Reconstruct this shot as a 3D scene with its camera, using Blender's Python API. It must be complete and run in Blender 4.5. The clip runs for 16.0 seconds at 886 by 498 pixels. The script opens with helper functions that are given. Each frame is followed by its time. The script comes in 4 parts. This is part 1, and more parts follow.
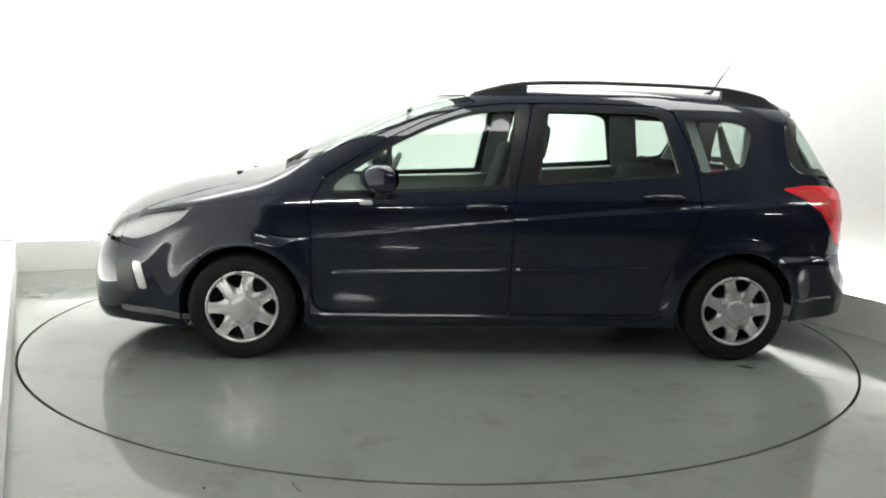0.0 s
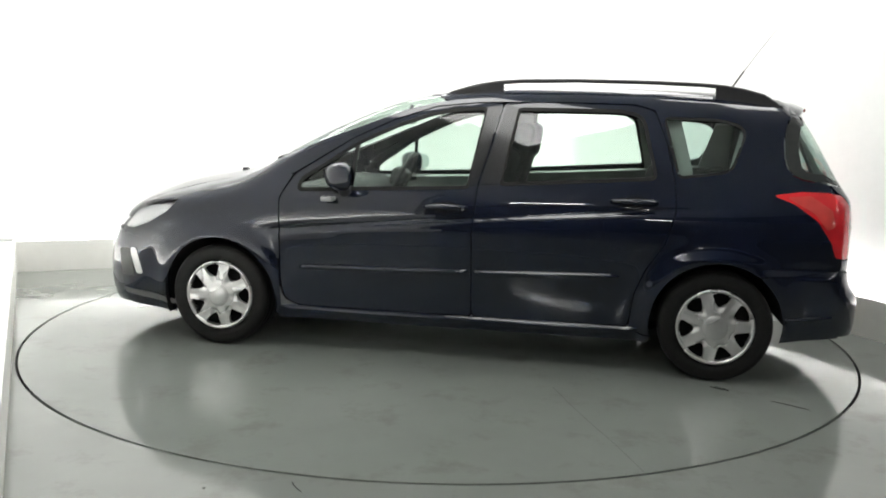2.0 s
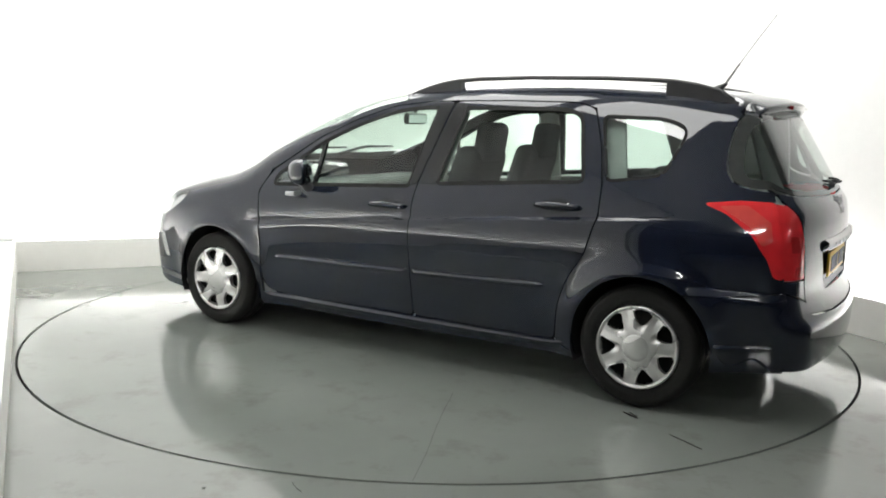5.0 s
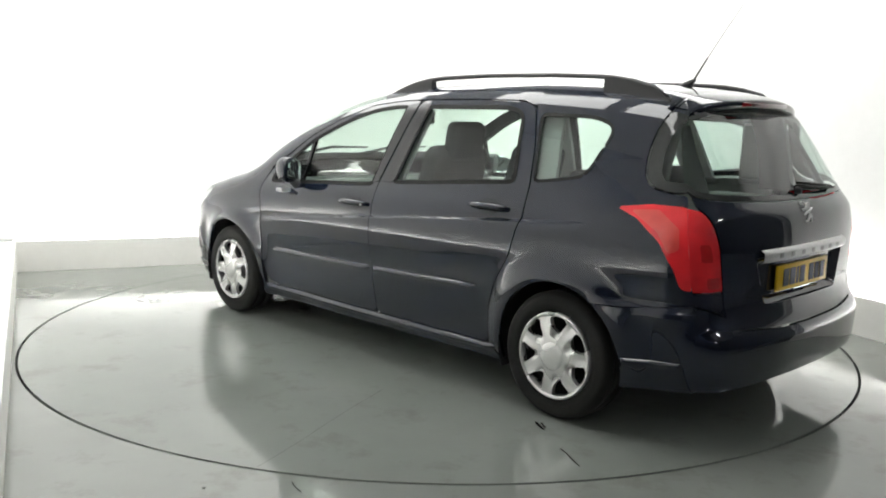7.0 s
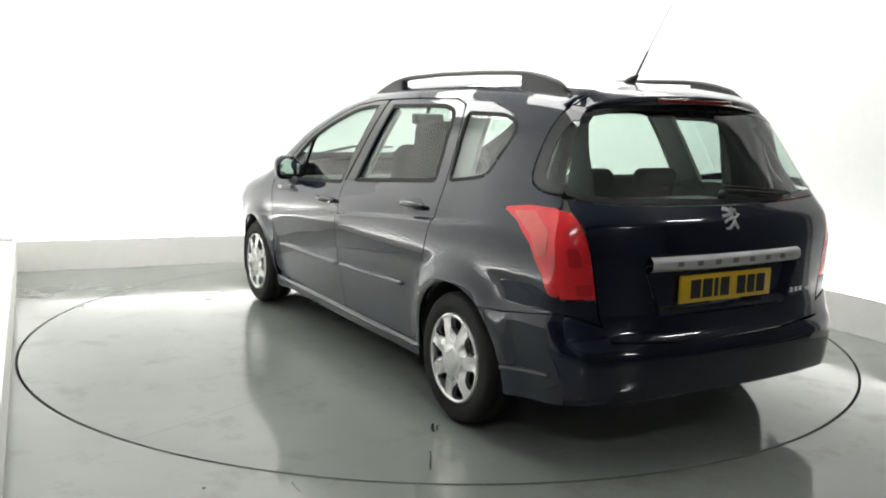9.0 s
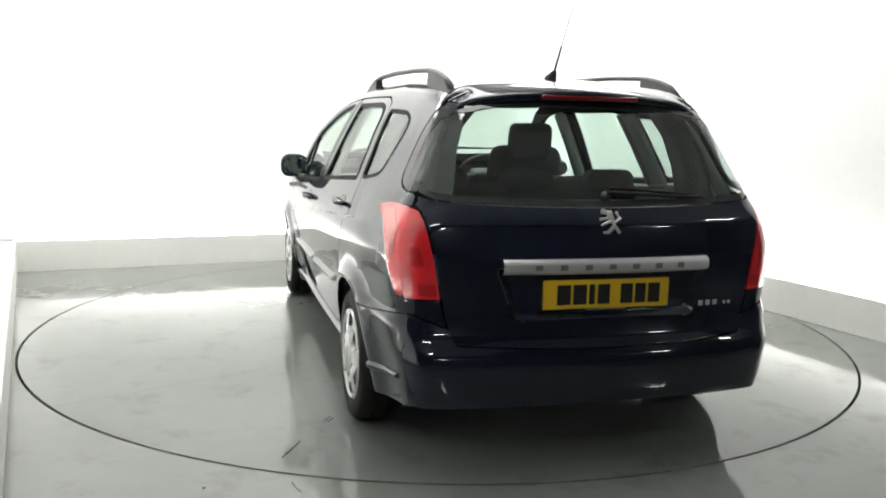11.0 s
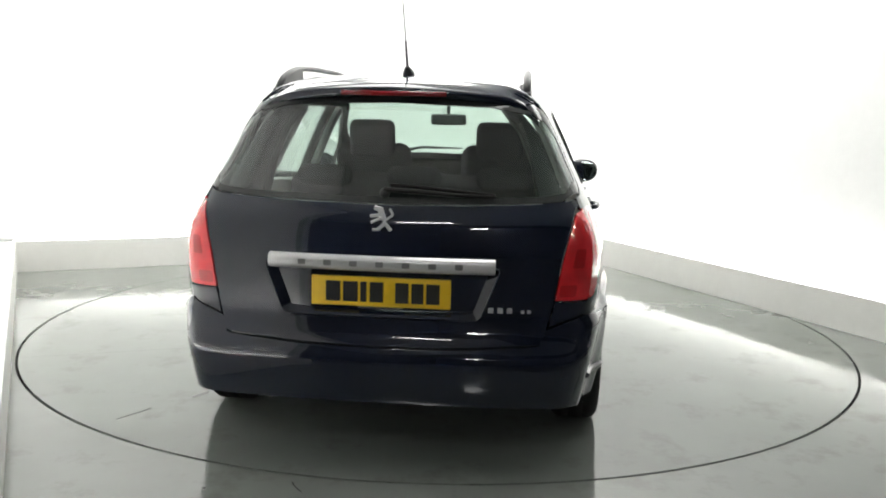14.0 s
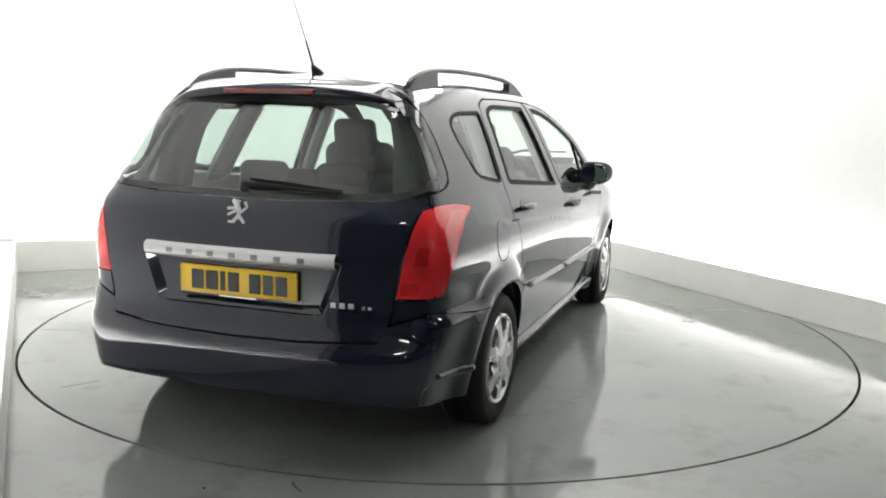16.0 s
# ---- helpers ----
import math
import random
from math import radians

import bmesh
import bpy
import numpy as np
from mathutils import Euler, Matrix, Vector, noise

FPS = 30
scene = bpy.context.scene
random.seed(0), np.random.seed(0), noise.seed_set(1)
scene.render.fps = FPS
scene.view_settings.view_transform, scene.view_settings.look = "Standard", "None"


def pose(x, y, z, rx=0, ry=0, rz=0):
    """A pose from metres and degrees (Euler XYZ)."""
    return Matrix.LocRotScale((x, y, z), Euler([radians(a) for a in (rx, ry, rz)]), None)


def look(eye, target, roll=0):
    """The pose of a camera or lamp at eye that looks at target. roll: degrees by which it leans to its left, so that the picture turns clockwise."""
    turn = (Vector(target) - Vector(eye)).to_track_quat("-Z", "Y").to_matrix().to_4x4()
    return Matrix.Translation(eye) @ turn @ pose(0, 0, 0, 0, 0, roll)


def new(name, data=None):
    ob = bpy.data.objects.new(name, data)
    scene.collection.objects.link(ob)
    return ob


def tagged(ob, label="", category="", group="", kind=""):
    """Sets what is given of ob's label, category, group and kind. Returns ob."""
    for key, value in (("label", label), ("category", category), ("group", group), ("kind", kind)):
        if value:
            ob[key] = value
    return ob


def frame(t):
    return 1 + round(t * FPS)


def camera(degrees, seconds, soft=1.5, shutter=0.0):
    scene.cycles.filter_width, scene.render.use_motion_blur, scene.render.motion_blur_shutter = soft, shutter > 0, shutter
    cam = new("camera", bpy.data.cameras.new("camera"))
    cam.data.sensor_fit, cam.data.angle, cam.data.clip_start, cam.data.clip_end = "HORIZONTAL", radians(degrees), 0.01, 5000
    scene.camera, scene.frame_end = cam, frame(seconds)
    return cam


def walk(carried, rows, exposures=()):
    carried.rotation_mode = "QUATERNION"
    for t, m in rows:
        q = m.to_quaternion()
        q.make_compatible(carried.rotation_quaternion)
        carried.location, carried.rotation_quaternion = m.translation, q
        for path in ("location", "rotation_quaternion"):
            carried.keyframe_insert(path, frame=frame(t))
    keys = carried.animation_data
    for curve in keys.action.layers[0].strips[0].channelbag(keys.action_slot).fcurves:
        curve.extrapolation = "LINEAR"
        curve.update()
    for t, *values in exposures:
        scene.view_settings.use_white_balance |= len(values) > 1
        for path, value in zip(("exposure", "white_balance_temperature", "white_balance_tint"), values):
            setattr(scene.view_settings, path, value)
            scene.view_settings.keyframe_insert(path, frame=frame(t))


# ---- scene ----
EYE, YAW, TILT, ROLL, LENS = (0.0, -5.368, 1.311), 0.110, -8.744, 1.400, 54.946
cam = camera(LENS, 16.0, soft=1.9)
_way = Vector((math.sin(radians(YAW)) * math.cos(radians(TILT)), math.cos(radians(YAW)) * math.cos(radians(TILT)), math.sin(radians(TILT))))
STAND = look(EYE, Vector(EYE) + _way, ROLL)
walk(cam, [(0.0, STAND), (16.0, STAND)], [(0.0, 0.0), (16.0, 0.0)])

# the turntable's heading in degrees at t seconds, and where the car stands on it
OX, OY = -0.236, -0.005


def heading(t):
    s = t / 8 - 1
    return 127.2752 - 56.8692 * s - 1.4342 * s ** 2 + 1.0715 * s ** 3 + 1.1714 * s ** 4 - 1.1853 * s ** 5


# ---------------------------------------------------------------- world and light
world = bpy.data.worlds.new("world")
scene.world = world
world.use_nodes = True
world.node_tree.nodes["Background"].inputs[0].default_value = (0.9, 0.95, 1.0, 1)
world.node_tree.nodes["Background"].inputs[1].default_value = 0.02

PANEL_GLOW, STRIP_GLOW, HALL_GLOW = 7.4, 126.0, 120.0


# ---------------------------------------------------------------- materials
def material(name):
    m = bpy.data.materials.new(name)
    m.use_nodes = True
    t = m.node_tree
    return m, t, t.nodes["Principled BSDF"]


def noise_node(t, scale, detail=4.0, rough=0.55, coords="Object"):
    c = t.nodes.new("ShaderNodeTexCoord")
    n = t.nodes.new("ShaderNodeTexNoise")
    n.inputs["Scale"].default_value, n.inputs["Detail"].default_value, n.inputs["Roughness"].default_value = scale, detail, rough
    t.links.new(c.outputs[coords], n.inputs["Vector"])
    return n


def ramp(t, source, stops):
    r = t.nodes.new("ShaderNodeValToRGB")
    el = r.color_ramp.elements
    while len(el) < len(stops):
        el.new(0.5)
    for e, (pos, col) in zip(el, stops):
        e.position, e.color = pos, (*col, 1) if len(col) == 3 else col
    t.links.new(source, r.inputs["Fac"])
    return r


def bump(t, b, source, strength, distance=0.002):
    n = t.nodes.new("ShaderNodeBump")
    n.inputs["Strength"].default_value, n.inputs["Distance"].default_value = strength, distance
    t.links.new(source, n.inputs["Height"])
    t.links.new(n.outputs["Normal"], b.inputs["Normal"])


def grained(name, dark, light, rough=(0.4, 0.6), scale=30.0, bumps=0.1, metallic=0.0, coat=0.0, spec=0.5, coords="Object"):
    """A surface whose colour and gloss vary at two scales."""
    m, t, b = material(name)
    big, fine = noise_node(t, scale * 0.08, 3, coords=coords), noise_node(t, scale, 6, 0.65, coords=coords)
    mix = t.nodes.new("ShaderNodeMath")
    mix.operation = "ADD"
    t.links.new(big.outputs["Fac"], mix.inputs[0])
    t.links.new(fine.outputs["Fac"], mix.inputs[1])
    half = t.nodes.new("ShaderNodeMath")
    half.operation, half.inputs[1].default_value = "MULTIPLY", 0.5
    t.links.new(mix.outputs[0], half.inputs[0])
    r = ramp(t, half.outputs[0], [(0.35, dark), (0.65, light)])
    t.links.new(r.outputs["Color"], b.inputs["Base Color"])
    g = ramp(t, big.outputs["Fac"], [(0.3, (rough[0],) * 3), (0.7, (rough[1],) * 3)])
    t.links.new(g.outputs["Color"], b.inputs["Roughness"])
    b.inputs["Metallic"].default_value = metallic
    b.inputs["Coat Weight"].default_value = coat
    b.inputs["Coat Roughness"].default_value = 0.03
    b.inputs["Specular IOR Level"].default_value = spec
    if bumps:
        bump(t, b, fine.outputs["Fac"], bumps)
    return m


def floor_paint(name, tone):
    """Glossy grey floor paint with scuffs, dull patches and specks."""
    m, t, b = material(name)
    big, mid, fine = noise_node(t, 0.55, 5, 0.6), noise_node(t, 3.2, 6, 0.68), noise_node(t, 60, 4, 0.6)
    a = ramp(t, big.outputs["Fac"], [(0.3, tuple(v * 0.86 for v in tone)), (0.7, tuple(v * 1.1 for v in tone))])
    s = ramp(t, mid.outputs["Fac"], [(0.34, (0.74, 0.73, 0.70)), (0.46, (1, 1, 1)), (0.72, (1.0, 1.0, 1.0)), (0.86, (1.12, 1.12, 1.1))])
    x = t.nodes.new("ShaderNodeMix")
    x.data_type, x.blend_type = "RGBA", "MULTIPLY"
    x.inputs[0].default_value = 0.6
    t.links.new(a.outputs["Color"], x.inputs[6])
    t.links.new(s.outputs["Color"], x.inputs[7])
    t.links.new(x.outputs[2], b.inputs["Base Color"])
    g = ramp(t, mid.outputs["Fac"], [(0.34, (0.17,) * 3), (0.46, (0.10,) * 3), (0.60, (0.055,) * 3), (0.8, (0.09,) * 3)])
    t.links.new(g.outputs["Color"], b.inputs["Roughness"])
    b.inputs["IOR"].default_value = 1.6
    bump(t, b, fine.outputs["Fac"], 0.03, 0.001)
    return m


def glass_sheet(name, tint, gloss=1.0):
    """A thin pane: it lets light through with its tint, and mirrors by Fresnel."""
    m, t, b = material(name)
    out = t.nodes["Material Output"]
    t.nodes.remove(b)
    clear, shine, fr, mx = (t.nodes.new("ShaderNode" + n) for n in ("BsdfTransparent", "BsdfGlossy", "LayerWeight", "MixShader"))
    clear.inputs["Color"].default_value = (*tint, 1)
    shine.inputs["Roughness"].default_value = 0.01
    power, scaled = t.nodes.new("ShaderNodeMath"), t.nodes.new("ShaderNodeMath")
    power.operation, power.inputs[1].default_value = "POWER", 5.0
    scaled.operation, scaled.inputs[1].default_value, scaled.inputs[2].default_value = "MULTIPLY_ADD", 0.92, 0.07 * gloss
    t.links.new(fr.outputs["Facing"], power.inputs[0])
    t.links.new(power.outputs[0], scaled.inputs[0])
    t.links.new(scaled.outputs[0], mx.inputs[0])
    t.links.new(clear.outputs[0], mx.inputs[1])
    t.links.new(shine.outputs[0], mx.inputs[2])
    t.links.new(mx.outputs[0], out.inputs["Surface"])
    return m


def glow(name, colour, strength):
    m, t, b = material(name)
    b.inputs["Base Color"].default_value = (0.8, 0.8, 0.8, 1)
    b.inputs["Emission Color"].default_value = (*colour, 1)
    b.inputs["Emission Strength"].default_value = strength
    return m


def lens_plastic(name, colour, rough=0.06):
    m, t, b = material(name)
    n = noise_node(t, 9, 2)
    r = ramp(t, n.outputs["Fac"], [(0.3, tuple(v * 0.75 for v in colour)), (0.7, colour)])
    t.links.new(r.outputs["Color"], b.inputs["Base Color"])
    b.inputs["Roughness"].default_value = rough
    b.inputs["Coat Weight"].default_value = 1.0
    b.inputs["Coat Roughness"].default_value = 0.02
    return m


def car_paint():
    """Dark metallic navy under a clear coat with a trace of dust and haze."""
    m, t, b = material("navy_paint")
    haze, fleck = noise_node(t, 2.3, 5, 0.6), noise_node(t, 900, 2, 0.5)
    c = ramp(t, fleck.outputs["Fac"], [(0.3, (0.0026, 0.0054, 0.0150)), (0.7, (0.0036, 0.0072, 0.0200))])
    t.links.new(c.outputs["Color"], b.inputs["Base Color"])
    b.inputs["Roughness"].default_value = 0.4
    b.inputs["Specular IOR Level"].default_value = 0.06
    b.inputs["Coat Weight"].default_value = 1.0
    b.inputs["Coat IOR"].default_value = 1.56
    g = ramp(t, haze.outputs["Fac"], [(0.35, (0.012,) * 3), (0.7, (0.04,) * 3)])
    t.links.new(g.outputs["Color"], b.inputs["Coat Roughness"])
    return m


PAINT = car_paint()
BLACK = grained("black_gloss_trim", (0.006, 0.006, 0.007), (0.011, 0.011, 0.012), (0.16, 0.26), 60, 0.0)
RUBBER = grained("tyre_rubber", (0.007, 0.007, 0.007), (0.014, 0.014, 0.013), (0.6, 0.8), 50, 0.15, spec=0.22)
SMOKED = grained("smoked_glass_border", (0.028, 0.030, 0.030), (0.042, 0.045, 0.044), (0.05, 0.09), 30, 0.0)
PLASTIC = grained("black_plastic", (0.012, 0.012, 0.013), (0.022, 0.022, 0.023), (0.4, 0.55), 150, 0.2)
RAIL = grained("satin_black_rail", (0.012, 0.012, 0.013), (0.02, 0.02, 0.021), (0.35, 0.45), 80, 0.05)
CLOTH = grained("dark_seat_cloth", (0.030, 0.031, 0.033), (0.055, 0.056, 0.060), (0.85, 0.95), 120, 0.4, spec=0.2)
GREYTRIM = grained("grey_cabin_trim", (0.34, 0.35, 0.335), (0.43, 0.44, 0.425), (0.6, 0.75), 90, 0.2)
LINING = grained("pale_roof_lining", (0.36, 0.37, 0.35), (0.46, 0.47, 0.45), (0.9, 0.95), 120, 0.2)
DARK = grained("dark_underside", (0.006, 0.006, 0.006), (0.012, 0.012, 0.012), (0.7, 0.9), 40, 0.2, spec=0.2)
SILVER = grained("silver_wheel_trim", (0.60, 0.60, 0.60), (0.70, 0.70, 0.69), (0.22, 0.34), 40, 0.04, 0.7)
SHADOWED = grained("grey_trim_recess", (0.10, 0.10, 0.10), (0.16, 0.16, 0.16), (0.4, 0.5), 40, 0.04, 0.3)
CHROME = grained("brushed_chrome", (0.62, 0.62, 0.62), (0.72, 0.72, 0.72), (0.10, 0.18), 60, 0.0, 1.0)
SATIN = grained("satin_silver", (0.66, 0.66, 0.66), (0.70, 0.70, 0.70), (0.24, 0.27), 200, 0.0, 0.45)
RED = lens_plastic("red_lamp_lens", (0.84, 0.026, 0.034))
DEEPRED = lens_plastic("deep_red_lamp_lens", (0.58, 0.015, 0.020))
HIGHRED = lens_plastic("dark_red_lamp_lens", (0.17, 0.006, 0.010))
AMBER = lens_plastic("pale_lamp_lens", (0.78, 0.075, 0.065))
CLEAR = lens_plastic("clear_lamp_lens", (0.62, 0.63, 0.63))
YELLOW = grained("yellow_plate", (0.74, 0.47, 0.015), (0.80, 0.52, 0.02), (0.25, 0.35), 60, 0.02)
PRINT = grained("black_print", (0.006, 0.006, 0.006), (0.01, 0.01, 0.01), (0.4, 0.5), 60, 0.0)
GLASS = glass_sheet("green_tinted_glass", (0.78, 0.88, 0.82), 0.9)
REARGLASS = glass_sheet("rear_tinted_glass", (0.72, 0.83, 0.78), 2.0)
CLEARGLASS = glass_sheet("clear_lamp_cover", (0.95, 0.96, 0.96))
WHIP = grained("grey_whip", (0.30, 0.30, 0.30), (0.38, 0.38, 0.38), (0.4, 0.5), 60, 0.0)
MIRROR = grained("mirror_glass", (0.55, 0.6, 0.6), (0.6, 0.64, 0.64), (0.01, 0.02), 5, 0.0, 1.0)
FLOOR = floor_paint("grey_floor_paint", (0.193, 0.207, 0.190))
DISC = floor_paint("grey_turntable_paint", (0.178, 0.194, 0.177))
GROOVE = grained("dark_groove", (0.006, 0.007, 0.006), (0.012, 0.013, 0.012), (0.8, 0.9), 40, 0.2, spec=0.1)
WHITE = grained("white_wall_paint", (0.80, 0.80, 0.79), (0.84, 0.84, 0.83), (0.7, 0.85), 14, 0.05)
SKIRT = grained("off_white_skirting_paint", (0.72, 0.715, 0.685), (0.78, 0.775, 0.745), (0.4, 0.55), 9, 0.05)
HALL = grained("dark_grey_hall_paint", (0.085, 0.085, 0.09), (0.125, 0.125, 0.13), (0.7, 0.85), 8, 0.05)
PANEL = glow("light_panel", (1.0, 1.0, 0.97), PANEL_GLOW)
TUBE = glow("tube_light", (1.0, 1.0, 0.97), HALL_GLOW)
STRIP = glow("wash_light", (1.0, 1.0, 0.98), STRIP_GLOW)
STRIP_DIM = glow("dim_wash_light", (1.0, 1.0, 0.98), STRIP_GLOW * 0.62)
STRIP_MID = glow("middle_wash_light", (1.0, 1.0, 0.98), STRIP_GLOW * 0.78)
CEILING = grained("grey_ceiling_paint", (0.56, 0.56, 0.55), (0.64, 0.64, 0.63), (0.7, 0.85), 10, 0.05)
SLABFLOOR = grained("dark_slab_floor", (0.055, 0.056, 0.055), (0.085, 0.086, 0.085), (0.5, 0.7), 20, 0.1)
STAIN = floor_paint("dark_scuff", (0.03, 0.032, 0.029))
JOINT = floor_paint("dark_joint", (0.138, 0.149, 0.137))


# ---------------------------------------------------------------- mesh helpers
def part(name, bm, mat, parent=None, label="", smooth=True):
    me = bpy.data.meshes.new(name)
    bm.to_mesh(me)
    bm.free()
    me.materials.append(mat)
    if smooth:
        me.polygons.foreach_set("use_smooth", [True] * len(me.polygons))
    ob = new(name, me)
    ob.parent = parent
    return tagged(ob, label)


def raw(name, verts, faces, mat, parent=None, label="", smooth=True):
    me = bpy.data.meshes.new(name)
    me.from_pydata([tuple(map(float, v)) for v in verts], [], [tuple(map(int, f)) for f in faces])
    me.materials.append(mat)
    if smooth:
        me.polygons.foreach_set("use_smooth", [True] * len(me.polygons))
    me.update()
    ob = new(name, me)
    ob.parent = parent
    return tagged(ob, label)


def box(bm, lo, hi, bev=0.0, seg=2, m=None):
    r = bmesh.ops.create_cube(bm, size=1.0)
    vs = r["verts"]
    for v in vs:
        v.co = Vector([lo[i] + (v.co[i] + 0.5) * (hi[i] - lo[i]) for i in range(3)])
    if bev:
        es = list({e for v in vs for e in v.link_edges})
        out = bmesh.ops.bevel(bm, geom=es, offset=bev, segments=seg, profile=0.5, affect="EDGES")
        vs = list({v for f in out["faces"] for v in f.verts} | {v for v in vs if v.is_valid})
    if m is not None:
        bmesh.ops.transform(bm, matrix=m, verts=vs)
    return vs


def tube(points, radius, sides=8, squash=1.0):
    """A swept bar through the points, as verts and faces; radius may be a list."""
    pts = [Vector(q) for q in points]
    n = len(pts)
    rad = radius if isinstance(radius, (list, tuple)) else [radius] * n
    vs, fs = [], []
    for i, q in enumerate(pts):
        d = (pts[min(i + 1, n - 1)] - pts[max(i - 1, 0)]).normalized()
        up = Vector((0, 0, 1)) if abs(d.z) < 0.9 else Vector((1, 0, 0))
        a = d.cross(up).normalized()
        b = a.cross(d).normalized()
        for k in range(sides):
            an = 2 * math.pi * k / sides
            vs.append(q + (a * math.cos(an) + b * math.sin(an) * squash) * rad[i])
    for i in range(n - 1):
        for k in range(sides):
            j = (k + 1) % sides
            fs.append((i * sides + k, i * sides + j, (i + 1) * sides + j, (i + 1) * sides + k))
    fs.append(tuple(range(sides))[::-1])
    fs.append(tuple(range((n - 1) * sides, n * sides)))
    return vs, fs


def spin(profile, axis_steps=48, closed=False):
    """A body turned round the y axis from (radius, y) pairs."""
    vs, fs = [], []
    n = len(profile)
    for k in range(axis_steps):
        a = 2 * math.pi * k / axis_steps
        vs += [(r * math.cos(a), y, r * math.sin(a)) for r, y in profile]
    for k in range(axis_steps):
        j = (k + 1) % axis_steps
        for i in range(n - 1):
            fs.append((k * n + i, k * n + i + 1, j * n + i + 1, j * n + i))
    return vs, fs


def rounded(poly, r, steps=5):
    """The polygon with its corners rounded; r may be a list, a radius per corner."""
    out, n = [], len(poly)
    rs = r if isinstance(r, (list, tuple)) else [r] * n
    for i in range(n):
        a, b, c = (np.array(poly[(i + k) % n], float) for k in (-1, 0, 1))
        u, w = a - b, c - b
        lu, lw = np.linalg.norm(u), np.linalg.norm(w)
        d = min(rs[i], lu * 0.49, lw * 0.49)
        if d < 1e-4:
            out.append(b)
            continue
        s, e = b + u / lu * d, b + w / lw * d
        for k in range(steps + 1):
            f = k / steps
            out.append((1 - f) ** 2 * s + 2 * f * (1 - f) * b + f * f * e)
    return np.array(out)


def inside(poly, q):
    x, y = q[:, 0], q[:, 1]
    hit = np.zeros(len(q), bool)
    a, b = poly, np.roll(poly, -1, 0)
    for (x0, y0), (x1, y1) in zip(a, b):
        if y0 == y1:
            continue
        c = ((y0 > y) != (y1 > y)) & (x < (x1 - x0) * (y - y0) / (y1 - y0) + x0)
        hit ^= c
    return hit


def nearest(poly, q):
    best, bd = np.zeros_like(q), np.full(len(q), 1e9)
    for a, b in zip(poly, np.roll(poly, -1, 0)):
        d = b - a
        L = d @ d
        if L < 1e-12:
            continue
        f = np.clip(((q - a) @ d) / L, 0, 1)
        s = a + f[:, None] * d
        dist = ((q - s) ** 2).sum(1)
        m = dist < bd
        best[m], bd[m] = s[m], dist[m]
    return best, bd


def grown(poly, d):
    """The polygon moved outwards by d along its normals."""
    a, b = np.roll(poly, 1, 0), np.roll(poly, -1, 0)
    t = b - a
    t = t / (np.linalg.norm(t, axis=1)[:, None] + 1e-9)
    area = 0.5 * np.sum(poly[:, 0] * np.roll(poly[:, 1], -1) - np.roll(poly[:, 0], -1) * poly[:, 1])
    nrm = np.stack([t[:, 1], -t[:, 0]], 1) * (1 if area > 0 else -1)
    return poly + nrm * d


def sheet(outer, holes, cell):
    """Points, quads and border edges of a plane region, its border lying on the outlines."""
    lo, hi = outer.min(0) - cell, outer.max(0) + cell
    nx, ny = (np.ceil((hi - lo) / cell)).astype(int)
    gx, gy = lo[0] + cell * np.arange(nx + 1), lo[1] + cell * np.arange(ny + 1)
    X, Y = np.meshgrid(gx, gy, indexing="ij")
    pts = np.stack([X.ravel(), Y.ravel()], 1)
    I, J = np.meshgrid(np.arange(nx), np.arange(ny), indexing="ij")
    q = np.stack([I * (ny + 1) + J, (I + 1) * (ny + 1) + J, (I + 1) * (ny + 1) + J + 1, I * (ny + 1) + J + 1], -1).reshape(-1, 4)
    c = pts[q].mean(1)
    keep = inside(outer, c)
    for h in holes:
        keep &= ~inside(h, c)
    q = q[keep]
    e = np.concatenate([q[:, [0, 1]], q[:, [1, 2]], q[:, [2, 3]], q[:, [3, 0]]])
    key = np.sort(e, 1)
    _, inv, cnt = np.unique(key, axis=0, return_inverse=True, return_counts=True)
    border = e[cnt[inv.ravel()] == 1]
    bv = np.unique(border)
    best, bd = np.zeros((len(bv), 2)), np.full(len(bv), 1e9)
    for loop in (outer, *holes):
        s, d = nearest(loop, pts[bv])
        m = d < bd
        best[m], bd[m] = s[m], d[m]
    pts[bv] = best
    used, q2 = np.unique(q, return_inverse=True)
    q2 = q2.reshape(-1, 4)
    remap = np.full(len(pts), -1)
    remap[used] = np.arange(len(used))
    return pts[used], q2, remap[border]


